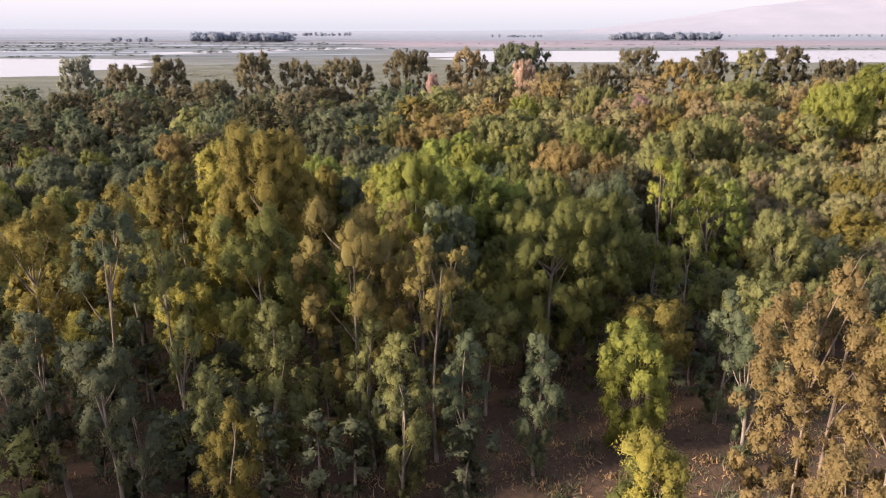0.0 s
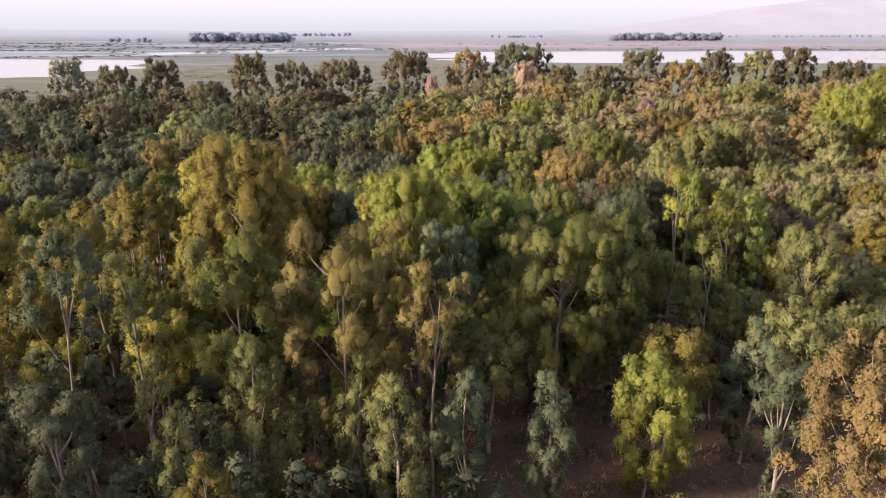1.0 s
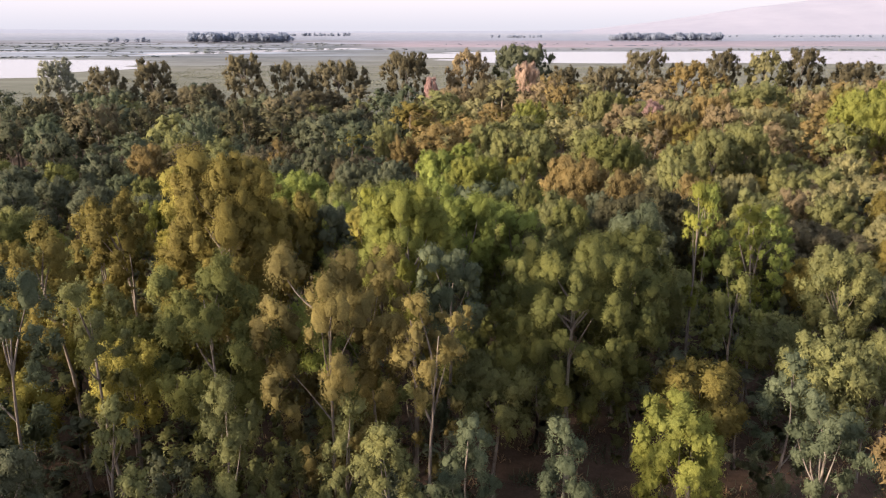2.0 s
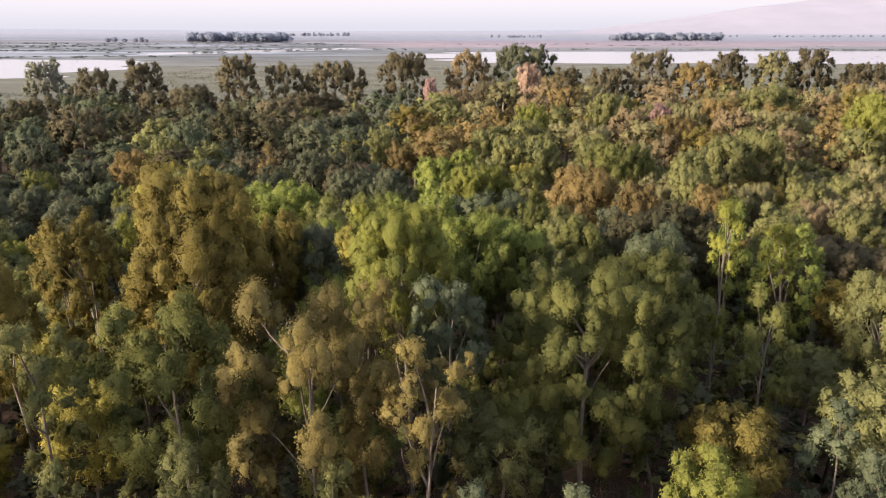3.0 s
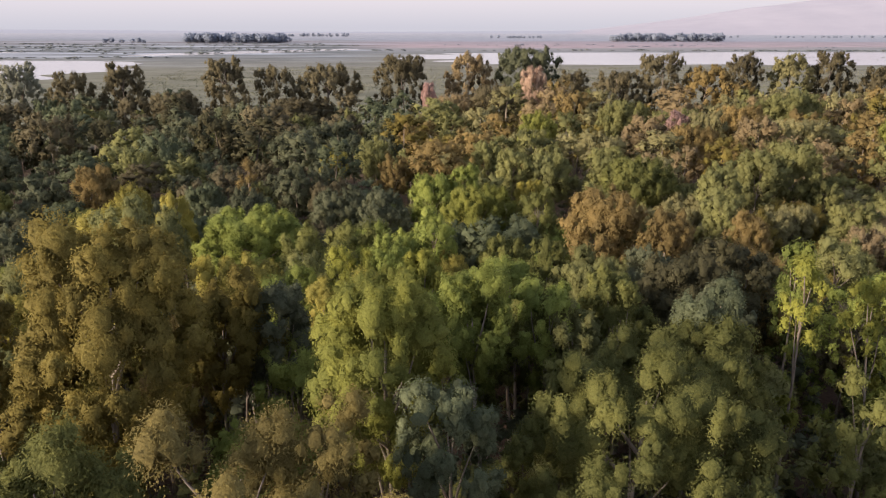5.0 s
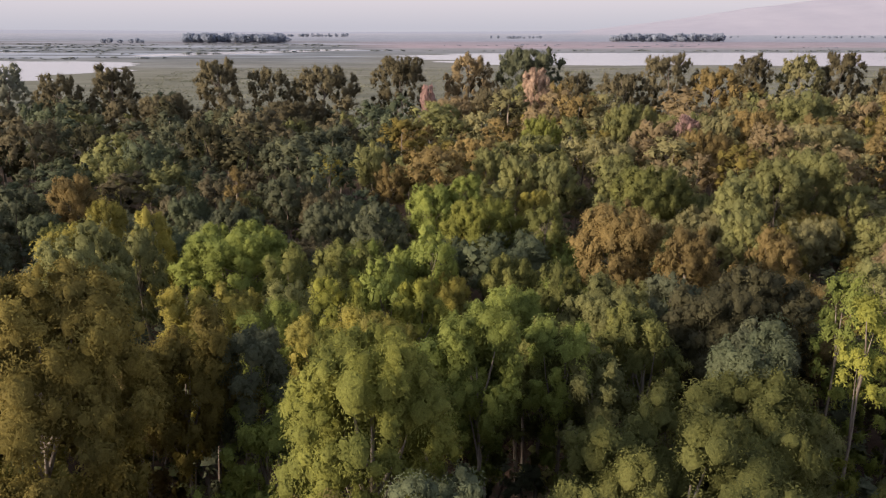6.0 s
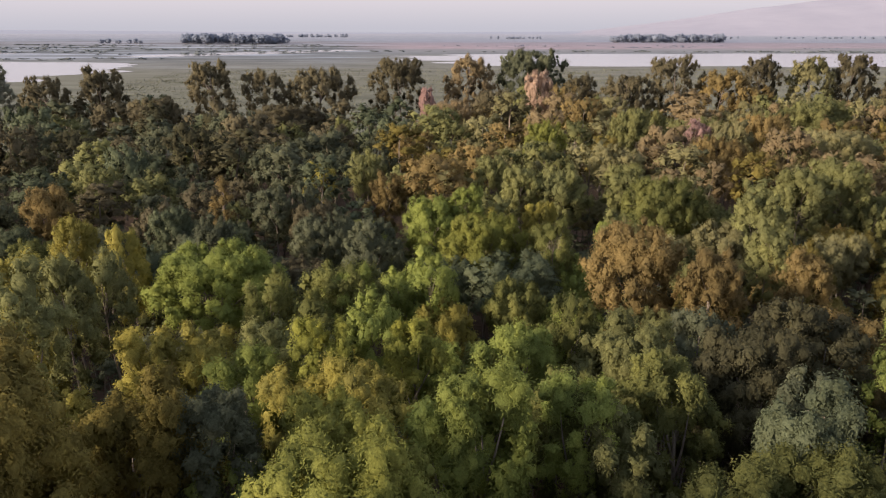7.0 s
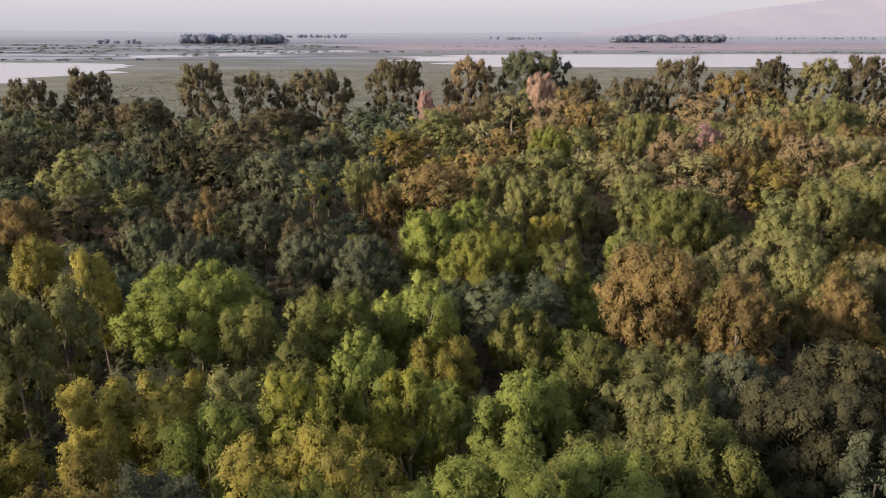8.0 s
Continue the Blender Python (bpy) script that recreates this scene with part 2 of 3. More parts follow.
def water_material():
    m, n, l, bsdf = material("still_lake_water")
    bsdf.inputs["Base Color"].default_value = (0.30, 0.29, 0.31, 1)
    bsdf.inputs["Roughness"].default_value = 0.12
    bsdf.inputs["IOR"].default_value = 1.33
    geo = n.new("ShaderNodeNewGeometry")
    mp = n.new("ShaderNodeMapping")
    mp.inputs["Scale"].default_value = (0.05, 0.3, 1.0)
    l.new(geo.outputs["Position"], mp.inputs["Vector"])
    rip = node(n, "ShaderNodeTexNoise", Scale=1.0, Detail=4.0)
    l.new(mp.outputs[0], rip.inputs["Vector"])
    bump = node(n, "ShaderNodeBump", Strength=0.12, Distance=0.1)
    l.new(rip.outputs[0], bump.inputs["Height"])
    l.new(bump.outputs[0], bsdf.inputs["Normal"])
    return m


def plain_material(name, a, b, scale, rough=0.95):
    m, n, l, bsdf = material(name)
    geo = n.new("ShaderNodeNewGeometry")
    tx = node(n, "ShaderNodeTexNoise", Scale=scale, Detail=5.0, Roughness=0.6)
    l.new(geo.outputs["Position"], tx.inputs["Vector"])
    cr = ramp(n, [(0.35, a), (0.65, b)])
    l.new(tx.outputs[0], cr.inputs[0])
    l.new(cr.outputs[0], bsdf.inputs["Base Color"])
    bsdf.inputs["Roughness"].default_value = rough
    bsdf.inputs["Specular IOR Level"].default_value = 0.1
    return m


GROUND, WATER = ground_material(), water_material()
# the hill's pale lilac-pink has the haze painted in
HILL = plain_material("haze_tinted_limestone_hill", (0.362, 0.345, 0.398), (0.335, 0.322, 0.376), 0.006)
# foliage of the far groves, turned blue-grey to give them haze
HAZED_FOLIAGE = plain_material("hazed_far_foliage", (0.180, 0.203, 0.262), (0.212, 0.236, 0.296), 0.05)
REED = plain_material("dull_reeds", (0.130, 0.134, 0.092), (0.195, 0.190, 0.135), 0.03)
SEDGE = plain_material("grey_green_sedge", (0.135, 0.155, 0.15), (0.20, 0.215, 0.205), 0.02)
# haze colour, close to the sky, for a ridge that softens the horizon
HAZE_RIDGE = plain_material("haze_blue_ridge", (0.335, 0.345, 0.410), (0.320, 0.332, 0.398), 0.003)
STRAW = plain_material("dry_grass_and_litter", (0.24, 0.15, 0.085), (0.36, 0.24, 0.13), 0.8)


# ---------------------------------------------------------------- mesh helpers
def mesh_from(name, verts, tris, normals=None):
    """A mesh from arrays of points and triangles; foliage brings the normals of the clumps that its leaves stand on."""
    me = bpy.data.meshes.new(name)
    verts, tris = np.asarray(verts, np.float32), np.asarray(tris, np.int32)
    me.vertices.add(len(verts))
    me.vertices.foreach_set("co", verts.ravel())
    me.loops.add(tris.size)
    me.loops.foreach_set("vertex_index", tris.ravel())
    me.polygons.add(len(tris))
    me.polygons.foreach_set("loop_start", np.arange(0, tris.size, 3, dtype=np.int32))
    me.polygons.foreach_set("loop_total", np.full(len(tris), 3, np.int32))
    if normals is not None:
        me.polygons.foreach_set("use_smooth", np.ones(len(tris), bool))
    me.update(calc_edges=True)
    if normals is not None:
        me.normals_split_custom_set_from_vertices(np.asarray(normals, np.float32))
    return me


def part(name, me, mat, parent, label=""):
    ob = new(name, me)
    if not me.materials:
        me.materials.append(mat)
    ob.parent = parent
    if label:
        ob["label"] = label
    return ob


def tube(path, radii, sides=6):
    """A tapered, bent stem along a path."""
    path = np.asarray(path, float)
    v, f = [], []
    for i, (p, r) in enumerate(zip(path, radii)):
        d = path[min(i + 1, len(path) - 1)] - path[max(i - 1, 0)]
        d /= np.linalg.norm(d) + 1e-9
        a = np.cross(d, (0.3, 1.0, 0.1))
        a /= np.linalg.norm(a)
        b = np.cross(d, a)
        for k in range(sides):
            w = 2 * math.pi * k / sides
            v.append(p + r * (math.cos(w) * a + math.sin(w) * b))
    for i in range(len(path) - 1):
        for k in range(sides):
            a0, a1 = i * sides + k, i * sides + (k + 1) % sides
            f += [(a0, a1, a1 + sides), (a0, a1 + sides, a0 + sides)]
    tip = len(v)
    v.append(path[-1])
    f += [(tip - sides + k, tip - sides + (k + 1) % sides, tip) for k in range(sides)]
    return np.array(v), np.array(f)


def unit(a):
    return a / (np.linalg.norm(a, axis=-1, keepdims=True) + 1e-9)


def ball(rounds):
    """A unit ball of triangles: 8 faces, four times as many for each round."""
    v = [(1, 0, 0), (0, 1, 0), (-1, 0, 0), (0, -1, 0), (0, 0, 1), (0, 0, -1)]
    f = [(0, 1, 4), (1, 2, 4), (2, 3, 4), (3, 0, 4), (1, 0, 5), (2, 1, 5), (3, 2, 5), (0, 3, 5)]
    for _ in range(rounds):
        mid, out = {}, []

        def half(a, b):
            key = (min(a, b), max(a, b))
            if key not in mid:
                p = np.add(v[a], v[b])
                v.append(tuple(p / np.linalg.norm(p)))
                mid[key] = len(v) - 1
            return mid[key]
        for a, b, c in f:
            ab, bc, ca = half(a, b), half(b, c), half(c, a)
            out += [(a, ab, ca), (ab, b, bc), (ca, bc, c), (ab, bc, ca)]
        f = out
    return np.array(v, float), np.array(f)


BALLS = [ball(0), ball(1)]


def leaves(rng, centre, size, out, count, length, width, droop):
    """Small leaf sprays on one tuft of foliage, loose at its edge, the tips hanging: points and normals."""
    d = unit(rng.normal(size=(count, 3)) + 0.40 * out + np.array((0, 0, 0.25)))
    p = centre + d * size * (0.55 + 0.58 * rng.uniform(0, 1, (count, 1)) ** 1.15)
    p[:, 2] -= rng.uniform(0, 1, count) ** 2.0 * droop * 0.5 * size[2] * (1.0 - np.clip(d[:, 2], -0.2, 1.0))
    face = unit(0.62 * d + 0.75 * out + np.array((0, 0, 0.10)))
    nrm = unit(face + rng.normal(scale=0.55, size=(count, 3)))
    way = rng.normal(scale=0.55, size=(count, 3)) + 0.35 * d + np.array((0, 0, -0.7))
    way = unit(way - 0.8 * (way * nrm).sum(1, keepdims=True) * nrm)
    side = unit(np.cross(nrm, way))
    ln = length * rng.uniform(0.5, 1.5, (count, 1))
    wd = width * rng.uniform(0.6, 1.4, (count, 1))
    v = np.stack([p + side * wd * 0.5 + way * ln * 0.15, p - side * wd * 0.5, p + way * ln], 1)
    shown = unit(face + 0.7 * nrm)
    return v.reshape(-1, 3), np.repeat(shown, 3, axis=0)


# crown by kind: height, radius, foot of the crown, height of its widest part, heads at the top, side boughs, bough radius, hang of the foliage
KINDS = {
    "tall": dict(h=17.0, r=3.6, foot=0.24, peak=0.60, heads=4, boughs=24, bough=1.15, droop=1.1, limbs=7, stem=0.17),
    "spread": dict(h=17.0, r=5.6, foot=0.30, peak=0.50, heads=10, boughs=64, bough=1.25, droop=1.5, limbs=9, stem=0.22),
    "slim": dict(h=16.0, r=2.0, foot=0.26, peak=0.60, heads=2, boughs=16, bough=0.85, droop=1.0, limbs=5, stem=0.16),
    "weeping": dict(h=11.0, r=2.0, foot=0.05, peak=0.55, heads=1, boughs=22, bough=0.82, droop=2.3, limbs=4, stem=0.14),
    "shrubby": dict(h=8.0, r=2.8, foot=0.06, peak=0.50, heads=3, boughs=28, bough=0.95, droop=1.0, limbs=5, stem=0.10),
    "sparse": dict(h=19.0, r=3.6, foot=0.06, peak=0.56, heads=6, boughs=92, bough=0.76, droop=1.2, limbs=10, stem=0.11),
    "scrub": dict(h=3.0, r=2.4, foot=0.05, peak=0.45, heads=1, boughs=3, bough=1.1, droop=0.5, limbs=0, stem=0.08),
    "column": dict(h=17.0, r=3.6, foot=0.34, peak=0.42, heads=6, boughs=40, bough=1.15, droop=1.1, limbs=8, stem=0.17),
    "mast": dict(h=16.5, r=2.65, foot=0.34, peak=0.42, heads=4, boughs=27, bough=1.0, droop=1.1, limbs=5, stem=0.19),
    "round": dict(h=13.0, r=3.3, foot=0.30, peak=0.42, heads=5, boughs=34, bough=1.08, droop=1.1, limbs=6, stem=0.18),
    "wide": dict(h=17.0, r=5.6, foot=0.36, peak=0.42, heads=11, boughs=66, bough=1.35, droop=1.1, limbs=10, stem=0.22),
    "grand": dict(h=24.0, r=6.4, foot=0.26, peak=0.46, heads=9, boughs=58, bough=1.55, droop=1.1, limbs=7, stem=0.36),
}
# share of the boughs built and their swelling, leaf sprays per square metre of puff, their length and width, share of limbs, puffs on a bough
DETAIL = {"closest": (1.0, 1.0, 80, 0.110, 0.045, 1.0, 10), "close": (1.0, 1.0, 60, 0.150, 0.063, 1.0, 10), "near": (1.0, 1.0, 45, 0.162, 0.070, 1.0, 9), "mid": (1.0, 1.06, 28, 0.182, 0.085, 0.8, 8), "edge": (1.0, 1.05, 5.5, 0.33, 0.17, 0.6, 8),
          "far": (0.66, 1.0, 6.8, 0.33, 0.165, 0.0, 5), "faint": (0.6, 1.05, 4.2, 0.40, 0.21, 0.0, 4), "low": (0.45, 1.25, 3.2, 0.36, 0.19, 0.0, 3), "grove": (1.0, 1.3, 0.1, 0.5, 0.3, 0.0, 2), "speck": (1.0, 1.3, 0.05, 1.3, 1.1, 0.0, 1)}


def envelope(k, u):
    """The crown's radius at the share u of the way up it."""
    s = k["peak"]
    if u < s:
        return k["r"] * (0.55 + 0.45 * math.sin(math.pi / 2 * u / s))
    return k["r"] * math.sqrt(max(0.0, 1 - ((u - s) / (1.04 - s)) ** 2))


def spread_boughs(k, rng, lean, stem_at, foot, top_z):
    """A few heads at the top, the other boughs spread so that gaps stay between them: x, y, z, radius."""
    h, R = k["h"], k["r"]
    boughs = []
    w0 = rng.uniform(0, 6.28)
    for i in range(k["heads"]):
        b = k["bough"] * rng.uniform(1.05, 1.45)
        w = w0 + i * 6.283 / k["heads"] + rng.normal(scale=0.35)
        rad = 0.0 if k["heads"] == 1 else R * rng.uniform(0.25, 0.55)
        z = h - b * 0.95 - (0 if i == 0 else h * rng.uniform(0.02, 0.14))
        boughs.append((lean[0] * 0.9 + rad * math.cos(w), lean[1] * 0.9 + rad * math.sin(w), z - 0.42 * rad, b))
    for i in range(k["boughs"]):
        best, best_d = None, -9
        for _ in range(12):
            b = k["bough"] * rng.uniform(0.6, 1.2)
            u = rng.uniform(0.0, 0.86) ** 0.9
            w = rng.uniform(0, 6.283)
            e = envelope(k, u) * rng.uniform(0.80, 1.12)
            rad = max(0.0, e - b * 0.7) * math.sqrt(rng.uniform(0.66, 1.0))
            z = foot + b * 0.5 + u * (h - foot - b)
            sx, sy, _ = stem_at(min(1.0, z / top_z))
            c = (sx + rad * math.cos(w), sy + rad * math.sin(w), z)
            gap = min(math.dist(c, q[:3]) - 0.72 * (b + q[3]) for q in boughs) + 0.5 * u
            if gap > best_d:
                best, best_d = (*c, b), gap
        boughs.append(best)
    return boughs


def tree_meshes(kind, detail, seed, height=None, radius=None):
    """Trunk, limbs and crown of one tree with its foot at the origin, at its kind's size or at its own."""
    share, plump, thick, ln, wd, limb_share, sprays = DETAIL[detail]
    k = dict(KINDS[kind])
    if height:
        # more or fewer boughs for the size of the crown, which is no deeper than a few times its radius
        depth = {"column": 2.9, "mast": 3.2, "round": 2.5, "wide": 3.0, "spread": 2.0, "tall": 3.4, "slim": 4.2, "grand": 2.7}.get(kind)
        deep = min((1 - k["foot"]) * height, max(depth * radius, 4.5)) if depth else (1 - k["foot"]) * height
        grow = radius * deep / (k["r"] * (1 - k["foot"]) * k["h"])
        swell = min(1.45 if kind == "grand" else 1.2, max(0.8, grow ** 0.25))
        k["boughs"], k["heads"] = min(95, max(8, int(k["boughs"] * grow / swell ** 2))), max(1, int(round(k["heads"] * min(1.6, radius / k["r"]))))
        k["bough"] *= swell
        k["h"], k["r"], k["foot"] = height, radius, 1 - deep / height
    k["boughs"], k["heads"], k["bough"] = max(2, int(k["boughs"] * share)), max(1, int(round(k["heads"] * share))), k["bough"] * plump
    if detail in ("mid", "far", "faint") and kind in ("column", "mast", "round", "wide"):
        k["foot"] = 0.48
    rng = np.random.default_rng(seed)
    h, foot, R = k["h"], k["foot"] * k["h"], k["r"]
    lean = rng.normal(scale=0.03 * h, size=2)
    top_z = h * 0.84
    stem_at = lambda u: np.array((lean[0] * u * u + 0.22 * math.sin(5 * u + seed), lean[1] * u * u + 0.22 * math.sin(4 * u + 2 * seed), top_z * u))
    us = np.linspace(-0.02, 1, 9)
    trunk = tube([stem_at(u) for u in us], [k["stem"] * (1.3 if u < 0.02 else 1.0) * (1 - 0.82 * max(u, 0)) for u in us], 7 if detail in ("closest", "close", "near") else 5)
    core_v, core_f = BALLS[1 if detail in ("closest", "close", "near") else 0]
    core_k = 1.25 if detail == "speck" else 0.9 if detail in ("closest", "close", "near") else 1.05
    boughs = spread_boughs(k, rng, lean, stem_at, foot, top_z)
    heads_n = k["heads"]
    if height and kind in ("tall", "slim", "column", "mast"):      # young tufts along the bare part of the trunk
        for i in range(7 if detail in ("closest", "close") else 4):
            z = foot * rng.uniform(0.25, 1.0)
            sx, sy, _ = stem_at(z / top_z)
            w, b = rng.uniform(0, 6.283), rng.uniform(0.40, 0.75)
            boughs.append((sx + 0.9 * b * math.cos(w), sy + 0.9 * b * math.sin(w), z, b))
    airy = 0.95 if kind in ("sparse", "slim") else 1.0
    heart = stem_at(min(0.9, (foot + 0.42 * (h - foot)) / top_z))
    pts, nrms, cores, core_nrms = [], [], [], []
    for x, y, z, b in boughs:
        p = np.array((x, y, z))
        axis = p - heart
        axis = axis / (np.linalg.norm(axis) + 1e-6)
        stretch = np.array((rng.uniform(0.8, 1.15), rng.uniform(0.8, 1.15), rng.uniform(1.0, 1.4)))
        reach = 0.62 * b if sprays > 2 else 0.4 * b
        for j in range(sprays):
            if j == 0:                          # the heart of the bough, which the others stand round
                d, q, pr = unit(axis + np.array((0, 0, 0.6))), p, b * 0.62 * airy
            else:
                d = unit(rng.normal(size=3) + 0.45 * axis + np.array((0, 0, 0.45)))
                q = p + d * stretch * reach * rng.uniform(0.75, 1.25)
                pr = b * rng.uniform(0.22, 0.48) * (1.0 if sprays > 5 else 1.2 if sprays > 2 else 1.7)
            size = np.array((pr * rng.uniform(0.8, 1.25), pr * rng.uniform(0.8, 1.25), pr * rng.uniform(1.0, 1.65)))
            out = unit(0.75 * d + 0.75 * axis)
            count = max(4, int(thick * 12.0 * pr * pr * rng.uniform(0.8, 1.2)))
            v, n = leaves(rng, q, size, out, count, ln, wd, k["droop"])
            pts.append(v)
            nrms.append(n)
            cores.append(core_v * (rng.uniform(0.48, 0.84, len(core_v)) * airy * core_k)[:, None] * size + q)
            core_nrms.append(unit(0.62 * core_v + 0.75 * out + np.array((0, 0, 0.1))))
    v = np.concatenate(pts)
    f = np.arange(len(v)).reshape(-1, 3)
    fc = np.concatenate([core_f + len(v) + len(core_v) * i for i in range(len(cores))])
    crown = (np.concatenate([v, *cores]), np.concatenate([f, fc]), np.concatenate(nrms + core_nrms))
    limbs = []
    pick = sorted(range(len(boughs)), key=lambda i: -boughs[i][3] * (1.0 if i >= heads_n else 1.3))
    for i in pick[:int(round(k["limbs"] * limb_share))]:
        c = np.array(boughs[i][:3])
        start = stem_at(min(0.9, max(0.14, (c[2] - rng.uniform(2.0, 5.0)) / top_z)))
        end = c + (c - start) * (0.4 if kind == "sparse" else 0.1)
        bend = (start + end) / 2 + np.array((0, 0, -0.35)) + rng.normal(scale=0.25, size=3)
        r0 = k["stem"] * rng.uniform(0.36, 0.55)
        ts = np.linspace(0, 1, 6)
        limbs.append(tube([(1 - t) ** 2 * start + 2 * t * (1 - t) * bend + t * t * end for t in ts], [r0 * (1 - 0.86 * t) for t in ts], 5 if detail in ("closest", "close", "near") else 4))
    return trunk, limbs, crown


VARIANTS = {"grand": 4, "spread": 1, "column": 5, "tall": 5, "mast": 4, "round": 4, "slim": 2, "wide": 3, "weeping": 3, "shrubby": 2, "sparse": 1}
PROTO, FIRST, PLANTED = {}, [], []


def plant(kind, x, y, height, radius, colour, detail=None):
    """One tree of the wood as a thing of its own."""
    k = KINDS[kind]
    if kind == "wide" and y > 190:
        kind, detail, k = "grand", "edge", KINDS["grand"]
    if kind == "tall":
        radius = max(radius, 2.3)
        if height > 20 and y > 190:
            radius, detail = max(radius, height * 0.22), "edge"
        family = ("tall", "slim") if y < 53 else ("wide", "round", "column", "mast")
        kind = "grand" if detail == "edge" else min(family, key=lambda q: abs(math.log(height / radius * KINDS[q]["r"] / KINDS[q]["h"])) + 0.6 * abs(math.log(radius / KINDS[q]["r"])))
        k = KINDS[kind]
    if detail is None:
        gap = math.hypot(x, max(14.0, y - 46.0), 31.0 - height)
        detail = "near" if y < 36 else "closest" if gap < 21 else "close" if gap < 27 else "near" if gap < 37 else "mid"
    radius = max(radius, 0.55 * k["r"])
    turn = (len(PLANTED) * 137.5) % 360
    own = detail in ("closest", "close", "near", "edge")       # trees seen from close by have a shape of their own
    key = (kind, detail, len(PLANTED) if own else len(PLANTED) % VARIANTS[kind])
    m = pose(x, y, 0, 0, 0, turn)
    if not own:
        m = m @ Matrix.Diagonal((radius / k["r"], radius / k["r"], height / k["h"], 1))
    if key not in PROTO:
        root = new("eucalyptus_tree")
        trunk, limbs, crown = tree_meshes(kind, detail, 11 + 7 * len(PROTO), height if own else None, radius)
        bole = part("trunk", mesh_from("trunk", *trunk), BARK, root)
        for lm in limbs:
            part("limb", mesh_from("limb", *lm), BARK, bole)
        part("crown", mesh_from("crown", *crown), LEAF["olive"], root)
        PROTO[key] = root
        FIRST.append((root, m))
        ob = root
    else:
        ob = copy_thing(PROTO[key], m)
    for child in ob.children_recursive:
        slot = child.material_slots[0]
        slot.link = "OBJECT"
        slot.material = LEAF[colour] if child.name.startswith("crown") else (DEAD_BARK if colour in ("russet", "pale", "rose") else BARK)
    size = "tall" if height > 17.5 else "low" if height < 9 else "slender" if kind == "slim" else "spreading" if kind == "wide" else "mid-height"
    habit = {"weeping": "with drooping boughs down to the ground", "shrubby": "branching from the ground", "sparse": "with bare bleached branches showing"}.get(kind, "with pale trunk in the wood")
    tagged(ob, f"{size} eucalyptus, {LEAF_WORDS[colour]} crown, {habit}", "tree", "trees of the wood")
    PLANTED.append((x, y, radius))
    return ob


def snag(x, y, height, turn, seed):
    """A dead tree that has lost its leaves: trunk, forked limbs and twigs."""
    rng = np.random.default_rng(seed)
    root = new("dead_tree")
    stem = [np.array((0.25 * math.sin(3 * u + seed), 0.2 * math.sin(4 * u), height * 0.8 * u)) for u in np.linspace(-0.02, 1, 9)]
    bole = part("trunk", mesh_from("trunk", *tube(stem, np.linspace(0.15, 0.05, 9), 7)), DEAD_BARK, root)
    for i in range(7):
        u = rng.integers(3, 9)
        start, w = stem[u], rng.uniform(0, 6.283)
        run = np.array((math.cos(w), math.sin(w), rng.uniform(1.3, 2.6))) * rng.uniform(0.9, 1.5)
        path = [start + run * t + np.array((0, 0, 0.35 * t * t)) + rng.normal(scale=0.09, size=3) * (t > 0) for t in np.linspace(0, 1, 6)]
        vs, fs = tube(path, np.linspace(0.055, 0.02, 6), 5)
        for k in (2, 3, 4):
            tip = path[k] + rng.normal(scale=0.45, size=3) + np.array((0, 0, 0.7))
            tv, tf = tube([path[k], (path[k] + tip) / 2 + rng.normal(scale=0.06, size=3), tip], (0.022, 0.015, 0.008), 4)
            fs = np.concatenate([fs, tf + len(vs)])
            vs = np.concatenate([vs, tv])
        part("limb", mesh_from("limb", vs, fs), DEAD_BARK, bole)
    root.matrix_basis = pose(x, y, 0, 0, 0, turn)
    return tagged(root, "bare bleached dead eucalyptus among the drying trees", "dead tree", "trees of the wood")


# ---------------------------------------------------------------- ground, water and distance
def sheet(name, x0, x1, y0, y1, nx, ny, height, mat):
    xs, ys = np.linspace(x0, x1, nx), np.linspace(0, 1, ny) ** 2.2 * (y1 - y0) + y0
    v = [(x, y, height(x, y)) for y in ys for x in xs]
    f = []
    for j in range(ny - 1):
        for i in range(nx - 1):
            a = j * nx + i
            f += [(a, a + 1, a + nx + 1), (a, a + nx + 1, a + nx)]
    return part(name, mesh_from(name, v, f), mat, None)


def ground_height(x, y):
    if y > 320 or y < -40:
        return 0.0
    return 0.35 * noise.noise(Vector((x * 0.06, y * 0.06, 0.0))) * min(1.0, (320 - y) / 80)


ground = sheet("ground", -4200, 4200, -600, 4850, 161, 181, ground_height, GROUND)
tagged(ground, "brown litter-strewn soil running out into reeds and fallow fields", "ground", kind="structure")


def lake(cx, cy, half_w, half_d, turn, seed, label, z=0.06):
    """A sheet of water with an uneven shore."""
    v, n = [(0.0, 0.0, 0.0)], 160
    for i in range(n):
        w = 2 * math.pi * i / n
        k = 1 + 0.14 * noise.noise(Vector((2.2 * math.cos(w), 2.2 * math.sin(w), seed))) + 0.12 * noise.noise(Vector((7 * math.cos(w), 7 * math.sin(w), seed + 5)))
        c, s = math.cos(w), math.sin(w)
        v.append((half_w * k * math.copysign(abs(c) ** 0.65, c), half_d * k * math.copysign(abs(s) ** 0.65, s), 0.0))
    f = [(0, 1 + i, 1 + (i + 1) % n) for i in range(n)]
    ob = part("lake_water", mesh_from("lake_water", v, f), WATER, None)
    ob.matrix_basis = pose(cx, cy, z, 0, 0, turn)
    return tagged(ob, label, "water", kind="structure")


lake(-600, 592, 350, 188, -4, 1.0, "still pale lake mirroring the hazy sky")
lake(-242, 1035, 180, 40, 52, 4.0, "narrow backwater among reeds mirroring the sky")
